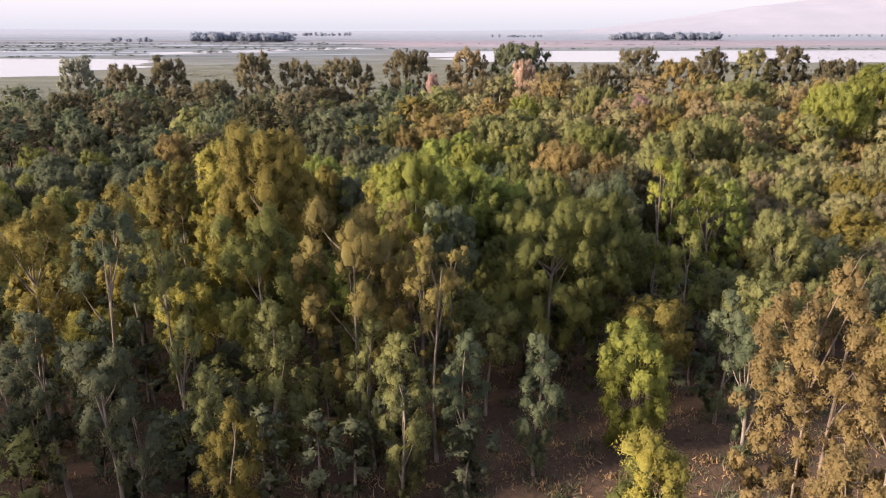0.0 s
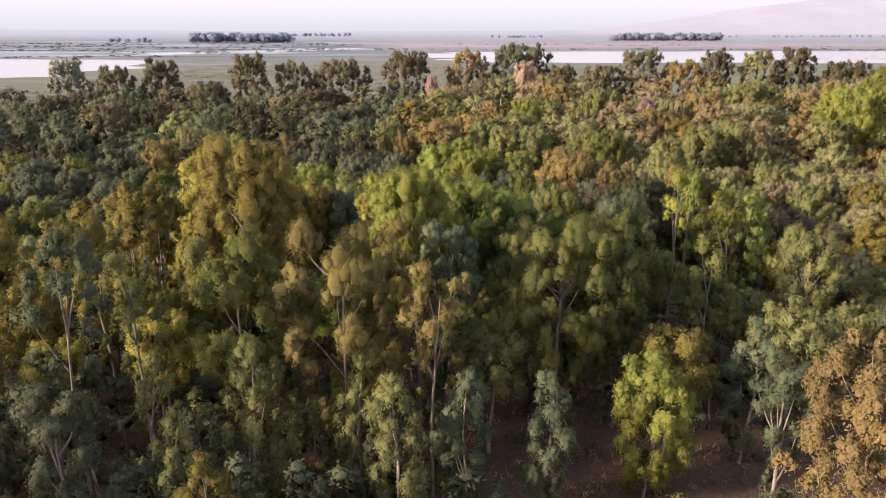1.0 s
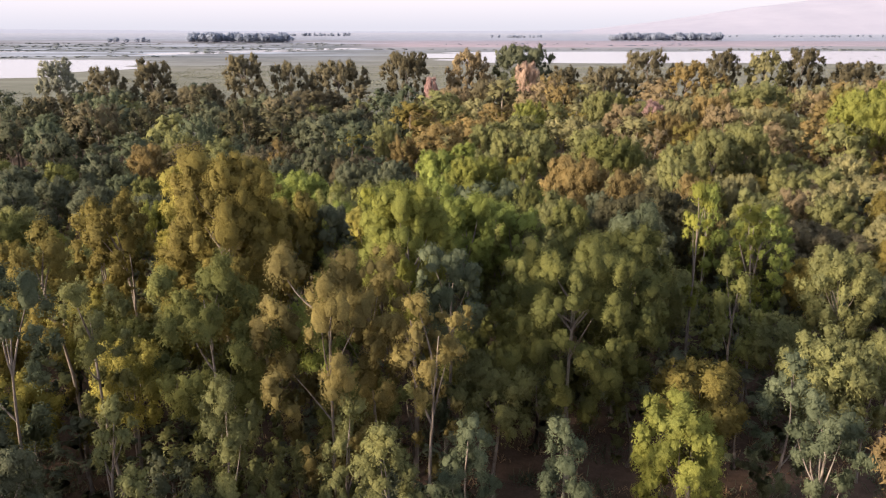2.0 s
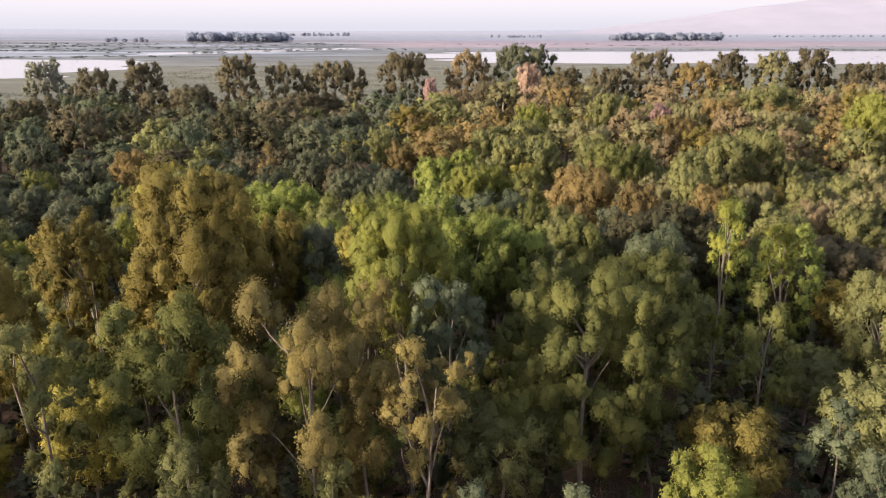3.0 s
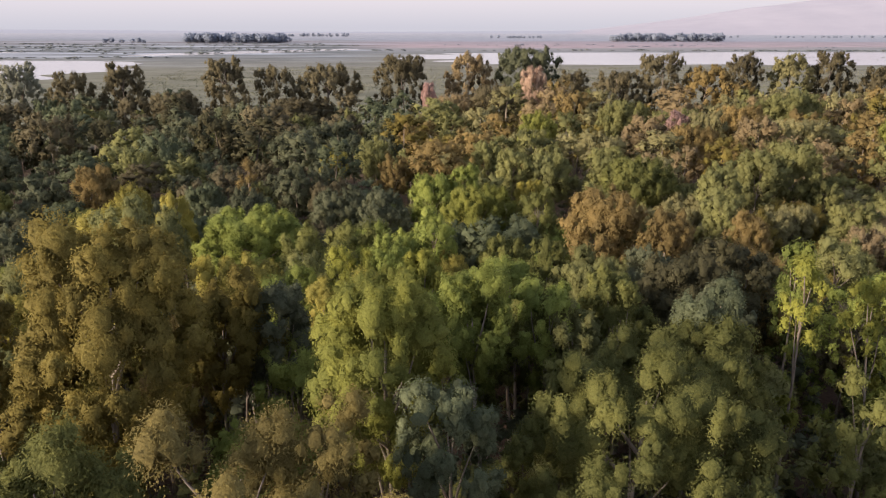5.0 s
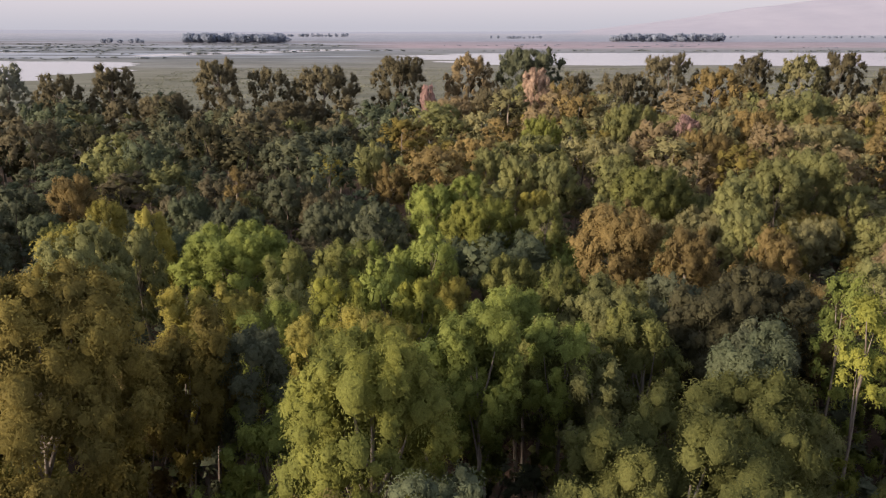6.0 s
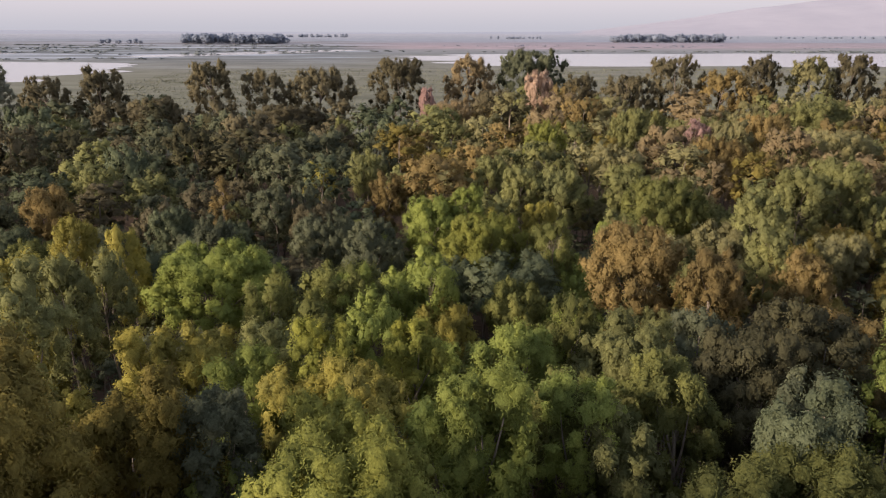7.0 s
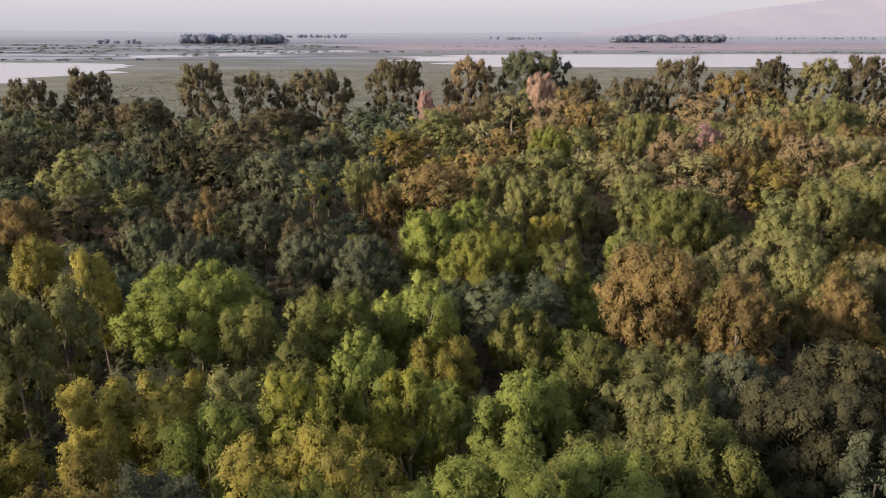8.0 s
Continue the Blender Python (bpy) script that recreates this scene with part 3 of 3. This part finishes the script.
lake(520, 865, 560, 175, 2, 9.0, "wide pale lake beyond the wood mirroring the sky")
lake(-800, 990, 260, 26, 3, 12.0, "thin strip of open water among reeds")


def ridge(name, x0, x1, y, top, depth, seed, mat, label):
    """A long hill; the haze lies in its material's colour."""
    nx, ny = 90, 10
    v, f = [], []
    for j in range(ny):
        s = j / (ny - 1)
        for i in range(nx):
            u = i / (nx - 1)
            crest = top(u) * (1 + 0.10 * noise.noise(Vector((u * 5, seed, 0))) + 0.04 * noise.noise(Vector((u * 19, seed, 3))))
            gully = 0.015 * noise.noise(Vector((u * 26, s * 3, seed + 7)))
            v.append((x0 + u * (x1 - x0), y + s * depth, -2 + crest * (math.sin(s * math.pi / 2) + gully * (1 - s) * s * 4)))
    for j in range(ny - 1):
        for i in range(nx - 1):
            a = j * nx + i
            f += [(a, a + 1, a + nx + 1), (a, a + nx + 1, a + nx)]
    return tagged(part(name, mesh_from(name, v, f), mat, None), label, "hill", kind="structure")


ridge("hill_range", 700, 4300, 3650, lambda u: 4 + 520 * u ** 1.2, 1150, 2.0, HILL, "limestone hills, evening haze painted into their pinkish colour")


def join_trees(name, spots, label, category, colours, kinds=("round", "mast", "column", "round", "mast", "column", "round"), detail="far"):
    """Many far trees, too many to count, as one mesh: spots are x, y, height, radius, colour."""
    protos = [(kd, tree_meshes(kd, detail, 900 + i)) for i, kd in enumerate(kinds)]
    vs, fs, ns, mats, tones, base = [], [], [], [], [], 0
    slots = ["bark"] + colours
    for i, (x, y, h, r, colour) in enumerate(spots):
        kd, (trunk, limbs, crown) = protos[i % len(protos)]
        k, w = KINDS[kd], i * 2.4
        turn = np.array(((math.cos(w), -math.sin(w), 0), (math.sin(w), math.cos(w), 0), (0, 0, 1))) @ np.diag((r / k["r"], r / k["r"], h / k["h"]))
        spin = np.array(((math.cos(w), -math.sin(w), 0), (math.sin(w), math.cos(w), 0), (0, 0, 1)))
        for (v, f, *n), slot in ((trunk, 0), (crown, slots.index(colour))):
            vs.append(v @ turn.T + (x, y, 0))
            ns.append((n[0] if n else unit(v * (1, 1, 0))) @ spin.T)
            fs.append(f + base)
            mats.append(np.full(len(f), slot, np.int32))
            tones.append(np.full(len(v), (i * 0.618034) % 1.0, np.float32))
            base += len(v)
    me = mesh_from(name, np.concatenate(vs), np.concatenate(fs), np.concatenate(ns))
    me.materials.append(BARK)
    for c in colours:
        me.materials.append({"far": HAZED_FOLIAGE, "sedge": SEDGE}.get(c) or LEAF[c])
    me.polygons.foreach_set("material_index", np.concatenate(mats))
    me.attributes.new("tone", "FLOAT", "POINT").data.foreach_set("value", np.concatenate(tones))
    return tagged(part(name, me, BARK, None), label, category, kind="stuff")


def grove(name, x0, x1, y, depth, h, count, seed, label):
    rng = random.Random(seed)
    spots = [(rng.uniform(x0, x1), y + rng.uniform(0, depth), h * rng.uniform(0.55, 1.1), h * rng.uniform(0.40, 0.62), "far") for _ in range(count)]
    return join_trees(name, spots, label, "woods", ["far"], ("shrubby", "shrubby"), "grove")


grove("far_grove", -545, -325, 1590, 60, 22, 90, 3, "grove on the far plain, painted blue-grey for haze")
grove("far_windbreak", 408, 668, 1800, 40, 21, 95, 5, "long windbreak beyond the fields, painted blue-grey for haze")
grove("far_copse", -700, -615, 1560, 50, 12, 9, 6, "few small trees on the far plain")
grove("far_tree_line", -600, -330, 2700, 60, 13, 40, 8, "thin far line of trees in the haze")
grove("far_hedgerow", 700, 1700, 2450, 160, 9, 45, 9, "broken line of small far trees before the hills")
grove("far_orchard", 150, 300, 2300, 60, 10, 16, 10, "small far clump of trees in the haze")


def thickets(name, x0, x1, y0, y1, h, clumps, seed, label, colour):
    """Low scrub or sedge in long flat clumps."""
    rng = random.Random(seed)
    spots = []
    for _ in range(clumps):
        x, y, run = rng.uniform(x0, x1), rng.uniform(y0, y1), rng.uniform(15, 85)
        spots += [(x + rng.uniform(-run, run), y + rng.uniform(-5, 5), h * rng.uniform(0.4, 1.1), h * rng.uniform(1.2, 3.0), colour) for _ in range(6)]
    return join_trees(name, spots, label, "scrub", [colour], ("scrub",), "speck")


thickets("shore_scrub", -240, 1400, 1060, 1110, 2.2, 34, 11, "low grey scrub along the far shore", "sedge")
thickets("marsh_sedge", -1000, -190, 790, 1500, 2.4, 95, 12, "dark sedge and scrub on the marsh islands", "sedge")
thickets("field_scrub", -100, 1300, 1250, 1500, 2.0, 16, 14, "thin scrub between the fallow fields", "far")
# this ridge is added: it stands in for the haze band
ridge("far_range", -4200, 2600, 4150, lambda u: 14 + 6 * math.sin(u * 9.0), 600, 6.0, HAZE_RIDGE, "low ridge added for the pale blue haze at the horizon")
thickets("lake_reeds", 330, 720, 770, 930, 0.7, 9, 15, "thin dark reed spits in the shallow lake", "sedge")

# ---------------------------------------------------------------- trees that can be told apart: kind, x, y, height, crown radius, foliage
# front row, first view
plant("tall", -26.9, 44.0, 21.4, 3.3, "umber")
plant("tall", -21.5, 43.0, 21.0, 2.6, "sage")
plant("tall", -13.3, 49.0, 19.5, 3.7, "green")
plant("tall", -6.3, 48.0, 20.6, 4.4, "tan")
plant("tall", 0.5, 54.0, 18.7, 2.4, "sage")
plant("spread", 9.0, 56.0, 18.5, 6.5, "green")
plant("wide", -15.2, 58.5, 23.9, 4.4, "umber")
plant("wide", -2.0, 56.0, 22.1, 3.2, "citron")
plant("tall", -4.1, 66.0, 18.4, 2.2, "citron")
plant("tall", -4.0, 51.0, 19.3, 2.6, "tan")
plant("slim", 23.7, 74.0, 18.2, 2.0, "lime")
plant("sparse", 29.3, 75.0, 16.1, 3.3, "lime")
plant("sparse", 17.6, 31.0, 21.6, 3.2, "russet")
plant("sparse", 19.5, 27.0, 20.0, 2.6, "russet")
snag(20.2, 33.0, 22.6, 40, 3)
plant("tall", 31.5, 63.5, 15.6, 3.0, "olive")
plant("shrubby", 14.0, 48.0, 11.3, 3.0, "citron")
plant("weeping", 6.7, 45.0, 11.3, 1.7, "sage")
plant("weeping", 1.6, 45.0, 11.4, 1.9, "sage")
plant("weeping", -2.5, 42.0, 12.3, 2.0, "olive")
plant("weeping", -5.2, 46.0, 12.0, 1.7, "olive")
plant("weeping", -11.6, 44.0, 13.6, 2.2, "olive")
plant("slim", -17.8, 44.0, 12.6, 1.3, "olive")
plant("weeping", -14.7, 41.0, 10.5, 1.6, "olive")
# dark crowns on the front row's left: shade put into the foliage
plant("weeping", -19.3, 40.0, 9.6, 2.1, "dark")
plant("weeping", -12.8, 38.0, 9.8, 2.2, "umber")
plant("tall", -21.0, 40.0, 13.4, 2.5, "dark")
plant("weeping", 22.3, 52.0, 11.6, 2.4, "sage")
plant("slim", 21.6, 60.0, 15.4, 2.4, "green")
plant("shrubby", 11.2, 31.0, 12.2, 2.0, "gold")
plant("shrubby", 9.6, 32.0, 9.8, 1.8, "green")
plant("slim", 29.5, 55.0, 11.3, 1.4, "olive")
plant("tall", -25.6, 42.0, 15.2, 2.1, "dark")
plant("weeping", -27.5, 43.0, 10.1, 1.7, "dark")
plant("sparse", 15.4, 23.5, 17.6, 1.7, "russet")
plant("shrubby", 13.8, 25.0, 12.6, 2.0, "gold")
plant("tall", 21.6, 46.0, 12.6, 1.8, "sage")
plant("tall", -20.0, 50.0, 17.8, 2.4, "olive")
plant("tall", -25.4, 56.0, 19.0, 2.9, "umber")
plant("tall", 14.1, 64.0, 17.2, 3.8, "green")
# second view, y 55-90
plant("tall", -9.8, 66.0, 19.1, 2.1, "umber")
plant("tall", 1.9, 66.0, 19.1, 2.3, "lime")
plant("tall", 11.8, 70.0, 17.5, 2.5, "green")
plant("tall", 6.9, 68.0, 17.3, 2.2, "lime")
plant("wide", 17.3, 74.0, 17.2, 3.1, "murk")
plant("tall", 23.5, 80.0, 16.1, 2.8, "murk")
plant("tall", 32.0, 84.0, 15.3, 2.7, "olive")
plant("slim", 20.3, 65.0, 20.0, 1.4, "bright")
plant("slim", 25.6, 66.0, 17.8, 1.6, "bright")
plant("tall", -23.0, 62.0, 19.9, 2.4, "umber")
plant("tall", -0.5, 47.0, 17.8, 1.6, "tan")
plant("tall", -18.7, 72.0, 21.5, 2.0, "olive")
plant("tall", -26.9, 66.0, 18.0, 1.8, "umber")
# third view
plant("tall", 8.9, 68.0, 16.3, 2.4, "olive")
plant("tall", 18.7, 72.0, 16.4, 2.2, "dark")
plant("tall", 25.2, 82.0, 15.2, 3.4, "brown")
plant("tall", -18.6, 98.0, 14.6, 5.9, "lime")
plant("tall", -26.7, 84.0, 18.6, 3.0, "gold")
plant("tall", -6.1, 94.0, 14.2, 2.4, "lime")
plant("wide", 4.5, 107.0, 15.0, 4.4, "citron")
plant("round", 6.5, 101.0, 12.6, 4.6, "sage")
plant("round", 0.5, 102.0, 12.0, 3.6, "sage")
plant("tall", 16.3, 96.0, 17.0, 4.1, "brown")
plant("tall", 20.9, 92.0, 16.0, 2.5, "brown")
plant("tall", -15.4, 76.0, 16.2, 1.6, "gold")
plant("tall", -13.1, 80.0, 14.9, 2.1, "gold")
plant("tall", -7.7, 94.0, 14.3, 3.6, "green")
plant("tall", -1.2, 79.0, 15.3, 2.3, "lime")
plant("tall", -7.8, 78.0, 15.4, 1.5, "olive")
plant("tall", 2.8, 78.0, 15.0, 1.8, "green")
plant("tall", 6.0, 80.0, 14.1, 1.5, "lime")
plant("wide", 12.6, 82.0, 13.7, 3.6, "umber")
plant("tall", -14.8, 66.0, 16.1, 1.9, "brown")
plant("tall", -12.2, 70.0, 15.5, 1.8, "dark")
plant("tall", -7.5, 64.0, 15.6, 1.4, "lime")
plant("tall", 2.4, 70.0, 15.1, 1.8, "green")
plant("tall", 17.5, 86.0, 12.0, 1.5, "lime")
# last view
plant("tall", -5.5, 75.0, 17.6, 1.6, "bright")
plant("tall", -0.7, 76.0, 16.9, 1.9, "bright")
plant("tall", -3.6, 71.0, 17.5, 1.2, "gold")
plant("tall", -6.0, 71.0, 17.0, 0.8, "gold")
plant("tall", -1.6, 68.0, 17.7, 0.9, "gold")
plant("tall", 2.5, 68.0, 17.7, 1.1, "lime")
plant("tall", -0.0, 67.0, 17.6, 0.9, "lime")
plant("tall", 6.1, 72.0, 16.5, 1.7, "green")
plant("wide", 10.3, 78.0, 16.5, 2.5, "olive")
plant("tall", 11.3, 73.0, 16.6, 1.5, "green")
plant("tall", 21.2, 80.0, 16.8, 2.7, "murk")
plant("tall", 15.2, 66.5, 18.3, 2.5, "sage")
plant("tall", -14.9, 76.0, 16.7, 1.4, "gold")
plant("tall", -12.5, 76.0, 16.4, 1.3, "gold")
plant("tall", -10.6, 77.0, 16.4, 1.3, "olive")
plant("tall", -10.1, 74.0, 16.5, 1.2, "lime")
plant("tall", -12.6, 66.0, 18.4, 1.4, "umber")
plant("tall", -9.6, 66.0, 18.2, 1.2, "dark")
plant("tall", 5.6, 78.0, 15.9, 1.1, "lime")
plant("tall", 8.9, 82.0, 16.4, 1.5, "green")
plant("tall", -11.7, 90.0, 15.2, 2.0, "green")
plant("tall", -7.8, 80.0, 16.2, 1.3, "green")
plant("tall", -3.8, 81.0, 16.5, 1.6, "lime")
plant("tall", 2.7, 76.0, 16.3, 1.2, "lime")
plant("tall", 15.4, 80.0, 16.4, 1.7, "dark")
plant("tall", -23.6, 84.0, 18.1, 2.2, "olive")
plant("tall", -31.2, 100.0, 16.6, 2.0, "gold")
plant("tall", -25.9, 98.0, 16.3, 1.9, "gold")
plant("tall", -23.9, 90.0, 16.8, 2.4, "olive")
plant("tall", -1.2, 95.0, 15.1, 1.8, "lime")
plant("tall", -21.8, 108.0, 14.4, 2.5, "dark")
plant("tall", -12.1, 116.0, 12.7, 4.0, "dark")
plant("tall", -6.2, 108.0, 14.1, 3.0, "dark")
plant("tall", -0.8, 120.0, 13.8, 3.3, "lime")
plant("tall", 3.4, 122.0, 14.6, 2.7, "lime")
plant("wide", 25.8, 120.0, 15.9, 5.0, "green")
plant("tall", 24.3, 132.0, 15.4, 3.4, "olive")
plant("tall", 17.0, 108.0, 14.9, 2.3, "olive")
plant("tall", 16.1, 132.0, 14.8, 3.8, "olive")
plant("tall", 10.6, 132.0, 15.1, 3.1, "olive")
plant("tall", 7.1, 140.0, 15.1, 3.0, "olive")
plant("tall", 11.6, 106.0, 14.9, 2.0, "green")
plant("tall", 33.8, 114.0, 15.5, 3.3, "olive")
plant("tall", 23.1, 97.0, 14.8, 2.3, "brown")
plant("tall", 42.1, 122.0, 16.7, 3.9, "olive")
plant("tall", 48.6, 126.0, 17.2, 4.1, "olive")
plant("tall", 30.2, 96.0, 14.7, 2.3, "brown")
plant("tall", 30.1, 102.0, 15.5, 2.5, "olive")
plant("slim", -26.4, 128.0, 14.2, 2.0, "brown")
plant("tall", -46.9, 125.0, 13.9, 3.2, "brown")
plant("tall", -44.7, 135.0, 14.2, 3.2, "olive")
plant("tall", -20.1, 126.0, 13.7, 2.6, "dark")
plant("tall", -16.6, 128.0, 13.9, 2.3, "dark")
plant("tall", -17.1, 138.0, 14.3, 2.5, "gold")
plant("tall", -10.5, 145.0, 14.6, 3.5, "olive")
plant("tall", -6.4, 132.0, 14.1, 2.7, "brown")
plant("tall", -1.2, 145.0, 14.6, 2.7, "brown")
plant("tall", -17.2, 172.0, 15.4, 2.9, "olive")
plant("tall", 18.0, 165.0, 16.7, 4.2, "citron")
plant("wide", 36.0, 170.0, 18.5, 5.3, "olive")
plant("tall", 44.4, 165.0, 17.2, 2.8, "rose")
plant("tall", 42.8, 150.0, 16.2, 4.9, "brown")
plant("tall", 57.3, 168.0, 17.7, 5.2, "brown")
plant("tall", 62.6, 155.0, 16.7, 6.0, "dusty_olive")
plant("tall", 75.6, 185.0, 18.5, 7.0, "olive")
plant("tall", 75.5, 140.0, 21.6, 6.4, "citron")
plant("tall", 88.2, 150.0, 24.8, 5.7, "citron")
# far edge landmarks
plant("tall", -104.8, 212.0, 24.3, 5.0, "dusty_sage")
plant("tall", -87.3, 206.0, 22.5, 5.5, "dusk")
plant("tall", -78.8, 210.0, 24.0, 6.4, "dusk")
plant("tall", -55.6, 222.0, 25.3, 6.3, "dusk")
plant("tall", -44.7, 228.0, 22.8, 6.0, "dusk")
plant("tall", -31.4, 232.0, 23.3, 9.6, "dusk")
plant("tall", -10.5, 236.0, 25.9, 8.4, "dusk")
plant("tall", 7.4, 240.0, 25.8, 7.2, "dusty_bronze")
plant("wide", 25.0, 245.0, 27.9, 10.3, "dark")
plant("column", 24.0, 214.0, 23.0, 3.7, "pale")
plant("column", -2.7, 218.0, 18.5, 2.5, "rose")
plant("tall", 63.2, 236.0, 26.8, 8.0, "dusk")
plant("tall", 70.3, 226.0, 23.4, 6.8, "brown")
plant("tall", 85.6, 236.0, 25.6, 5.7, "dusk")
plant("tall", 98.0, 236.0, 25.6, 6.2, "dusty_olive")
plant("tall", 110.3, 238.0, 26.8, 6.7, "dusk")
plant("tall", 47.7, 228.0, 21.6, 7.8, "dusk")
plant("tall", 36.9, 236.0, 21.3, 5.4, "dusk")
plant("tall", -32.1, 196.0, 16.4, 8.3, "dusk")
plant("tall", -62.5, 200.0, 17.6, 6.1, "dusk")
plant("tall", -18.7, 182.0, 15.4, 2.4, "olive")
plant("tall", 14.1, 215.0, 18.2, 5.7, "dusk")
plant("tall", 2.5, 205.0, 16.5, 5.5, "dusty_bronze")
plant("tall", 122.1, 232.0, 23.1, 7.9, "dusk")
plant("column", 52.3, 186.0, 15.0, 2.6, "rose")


# ---------------------------------------------------------------- the rest of the wood, between and behind the trees above
def palette(x, y, rng):
    if y > 128 and x < -8:
        bag = "dark olive dusk dark sage murk sage dusk dark olive"
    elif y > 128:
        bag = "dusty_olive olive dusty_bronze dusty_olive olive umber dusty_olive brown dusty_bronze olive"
    elif y > 98 and x < -8:
        bag = "dark sage dark murk green dark sage dusk"
    elif x < -0.22 * y and y < 98:
        bag = "gold olive umber olive gold green olive citron"
    elif x > 0.22 * y and y > 88:
        bag = "dusty_olive brown umber olive dusty_olive umber dusty_bronze olive"
    elif x > 0.22 * y:
        bag = "umber dusk olive umber dark dusk"
    elif y > 82:
        bag = "lime dusty_olive gold lime olive lime green dusty_olive"
    elif y < 70:
        bag = "green olive lime green gold lime olive"
    else:
        bag = "olive green lime green gold green lime olive"
    bag = bag.split()
    drift = noise.noise(Vector((x * 0.035, y * 0.035, 3.3))) + 0.5      # alike trees stand together
    return bag[int(len(bag) * (0.55 * drift + 0.75 * rng.random())) % len(bag)]


def free(x, y, gap):
    return all((x - a) ** 2 + (y - b) ** 2 > (gap + 0.55 * r) ** 2 for a, b, r in PLANTED)


rng = random.Random(21)
tries = [(rng.uniform(-1, 1), rng.uniform(0, 1)) for _ in range(9000)]
near_fill = 0
for u, w in tries:
    y = 50 + 76 * w
    x = u * (0.60 * y + 6)
    if near_fill < 170 and free(x, y, 1.9):
        plant("round", x, y, rng.uniform(9.0, 12.5), rng.uniform(2.4, 3.4), palette(x, y, rng), "mid")
        near_fill += 1
# filler trees; their mostly dark leaves stand in for shade between the trunks
low_spots = []
for i in range(9000):
    y = 37 + 101 * rng.random()
    x = rng.uniform(-1, 1) * (0.60 * y + 4)
    if (y > 56 or (x < 2 and y > 40)) and all((x - a) ** 2 + (y - b) ** 2 > (1.7 + 0.30 * r) ** 2 for a, b, r in PLANTED) and all((x - q[0]) ** 2 + (y - q[1]) ** 2 > 9.0 for q in low_spots):
        low_spots.append((x, y, rng.uniform(4.5, 8.5), rng.uniform(1.9, 2.9), rng.choice(("dark", "dark", "olive"))))
for near_edge, detail in ((True, "far"), (False, "low")):
    join_trees("understorey", [q for q in low_spots if (q[1] < 54) == near_edge], "dense filler of young eucalyptus, darkened for shade between the trunks", "undergrowth",
               ["dark", "olive"], ("weeping", "shrubby", "weeping"), detail)
far_spots = []
for i in range(16000):
    y = 122 + 118 * rng.random() ** 0.9
    x = rng.uniform(-1, 1) * (0.62 * y + 14)
    edge = 214 + 9 * math.sin(x * 0.05) + (14 if x > 20 else 0)
    if y < edge and free(x, y, 3.3):
        c = palette(x, y, rng)
        h = rng.uniform(7.5, 17.5) + (1.5 if x > 15 and y > 190 else 0)
        far_spots.append((x, y, h, max(2.6, h * rng.uniform(0.22, 0.33)), c))
        PLANTED.append((x, y, far_spots[-1][3]))
# unseen wood on the left, added to block the low sun
shade_spots = []
for i in range(3000):
    x, y = rng.uniform(-85, -31), rng.uniform(-35, 80)
    if x < -0.62 * y - 8 and all((x - q[0]) ** 2 + (y - q[1]) ** 2 > 26 for q in shade_spots):
        shade_spots.append((x, y, rng.uniform(13, 18), rng.uniform(2.8, 3.8), rng.choice(("olive", "green", "gold"))))
join_trees("side_woods", shade_spots, "unseen eucalyptus wood added to shade the clearing from the left", "woods", ["olive", "green", "gold"], detail="low")
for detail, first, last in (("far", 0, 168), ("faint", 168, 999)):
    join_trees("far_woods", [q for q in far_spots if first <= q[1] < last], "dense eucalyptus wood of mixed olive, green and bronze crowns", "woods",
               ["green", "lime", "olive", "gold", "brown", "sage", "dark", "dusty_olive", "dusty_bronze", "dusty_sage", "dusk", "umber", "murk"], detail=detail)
for root, m in FIRST:
    root.matrix_basis = m


# ---------------------------------------------------------------- low growth
def tufts(name, spots, mat, label, category, seed, length, width, spread):
    """Low plants as many small blades."""
    rg = np.random.default_rng(seed)
    out = []
    for x, y, h, r, n in spots:
        c = np.stack([rg.normal(scale=r * 0.5, size=n) + x, rg.normal(scale=r * 0.5, size=n) + y, np.zeros(n)], 1)
        way = unit(rg.normal(scale=spread, size=(n, 3)) + np.array((0, 0, 1.0)))
        way[:, 2] = np.abs(way[:, 2])
        side = unit(np.cross(way, rg.normal(size=(n, 3))))
        hh = h * length * rg.uniform(0.4, 1.2, (n, 1))
        ww = width * rg.uniform(0.6, 1.4, (n, 1))
        out.append(np.stack([c - side * ww, c + side * ww, c + way * hh], 1).reshape(-1, 3))
    v = np.concatenate(out)
    return tagged(part(name, mesh_from(name, v, np.arange(len(v)).reshape(-1, 3)), mat, None), label, category, kind="stuff")


rng = random.Random(5)
tufts("dry_grass", [(rng.uniform(-34, 34), rng.uniform(26, 62), rng.uniform(0.25, 0.7), rng.uniform(0.3, 1.2), 26) for _ in range(900)], STRAW,
      "dry grass, twigs and litter on the woodland floor", "grass", 3, 1.0, 0.05, 0.9)
tufts("undergrowth", [(rng.uniform(-40, 40), rng.uniform(40, 90), rng.uniform(0.4, 1.1), rng.uniform(0.8, 1.8), 110) for _ in range(170)], LEAF["dark"],
      "dark low undergrowth beneath the trees", "undergrowth", 4, 1.0, 0.045, 0.8)
reeds = [(rng.uniform(-420, 420), 225 + 420 * rng.random() ** 1.3, rng.uniform(0.25, 0.6), rng.uniform(5, 18), 30) for _ in range(3000)]
tufts("reed_bed", [q for q in reeds if not (q[0] < -190 and q[1] > 385)], REED,
      "dull olive reeds of the open marsh", "reeds", 6, 1.0, 0.45, 0.5)
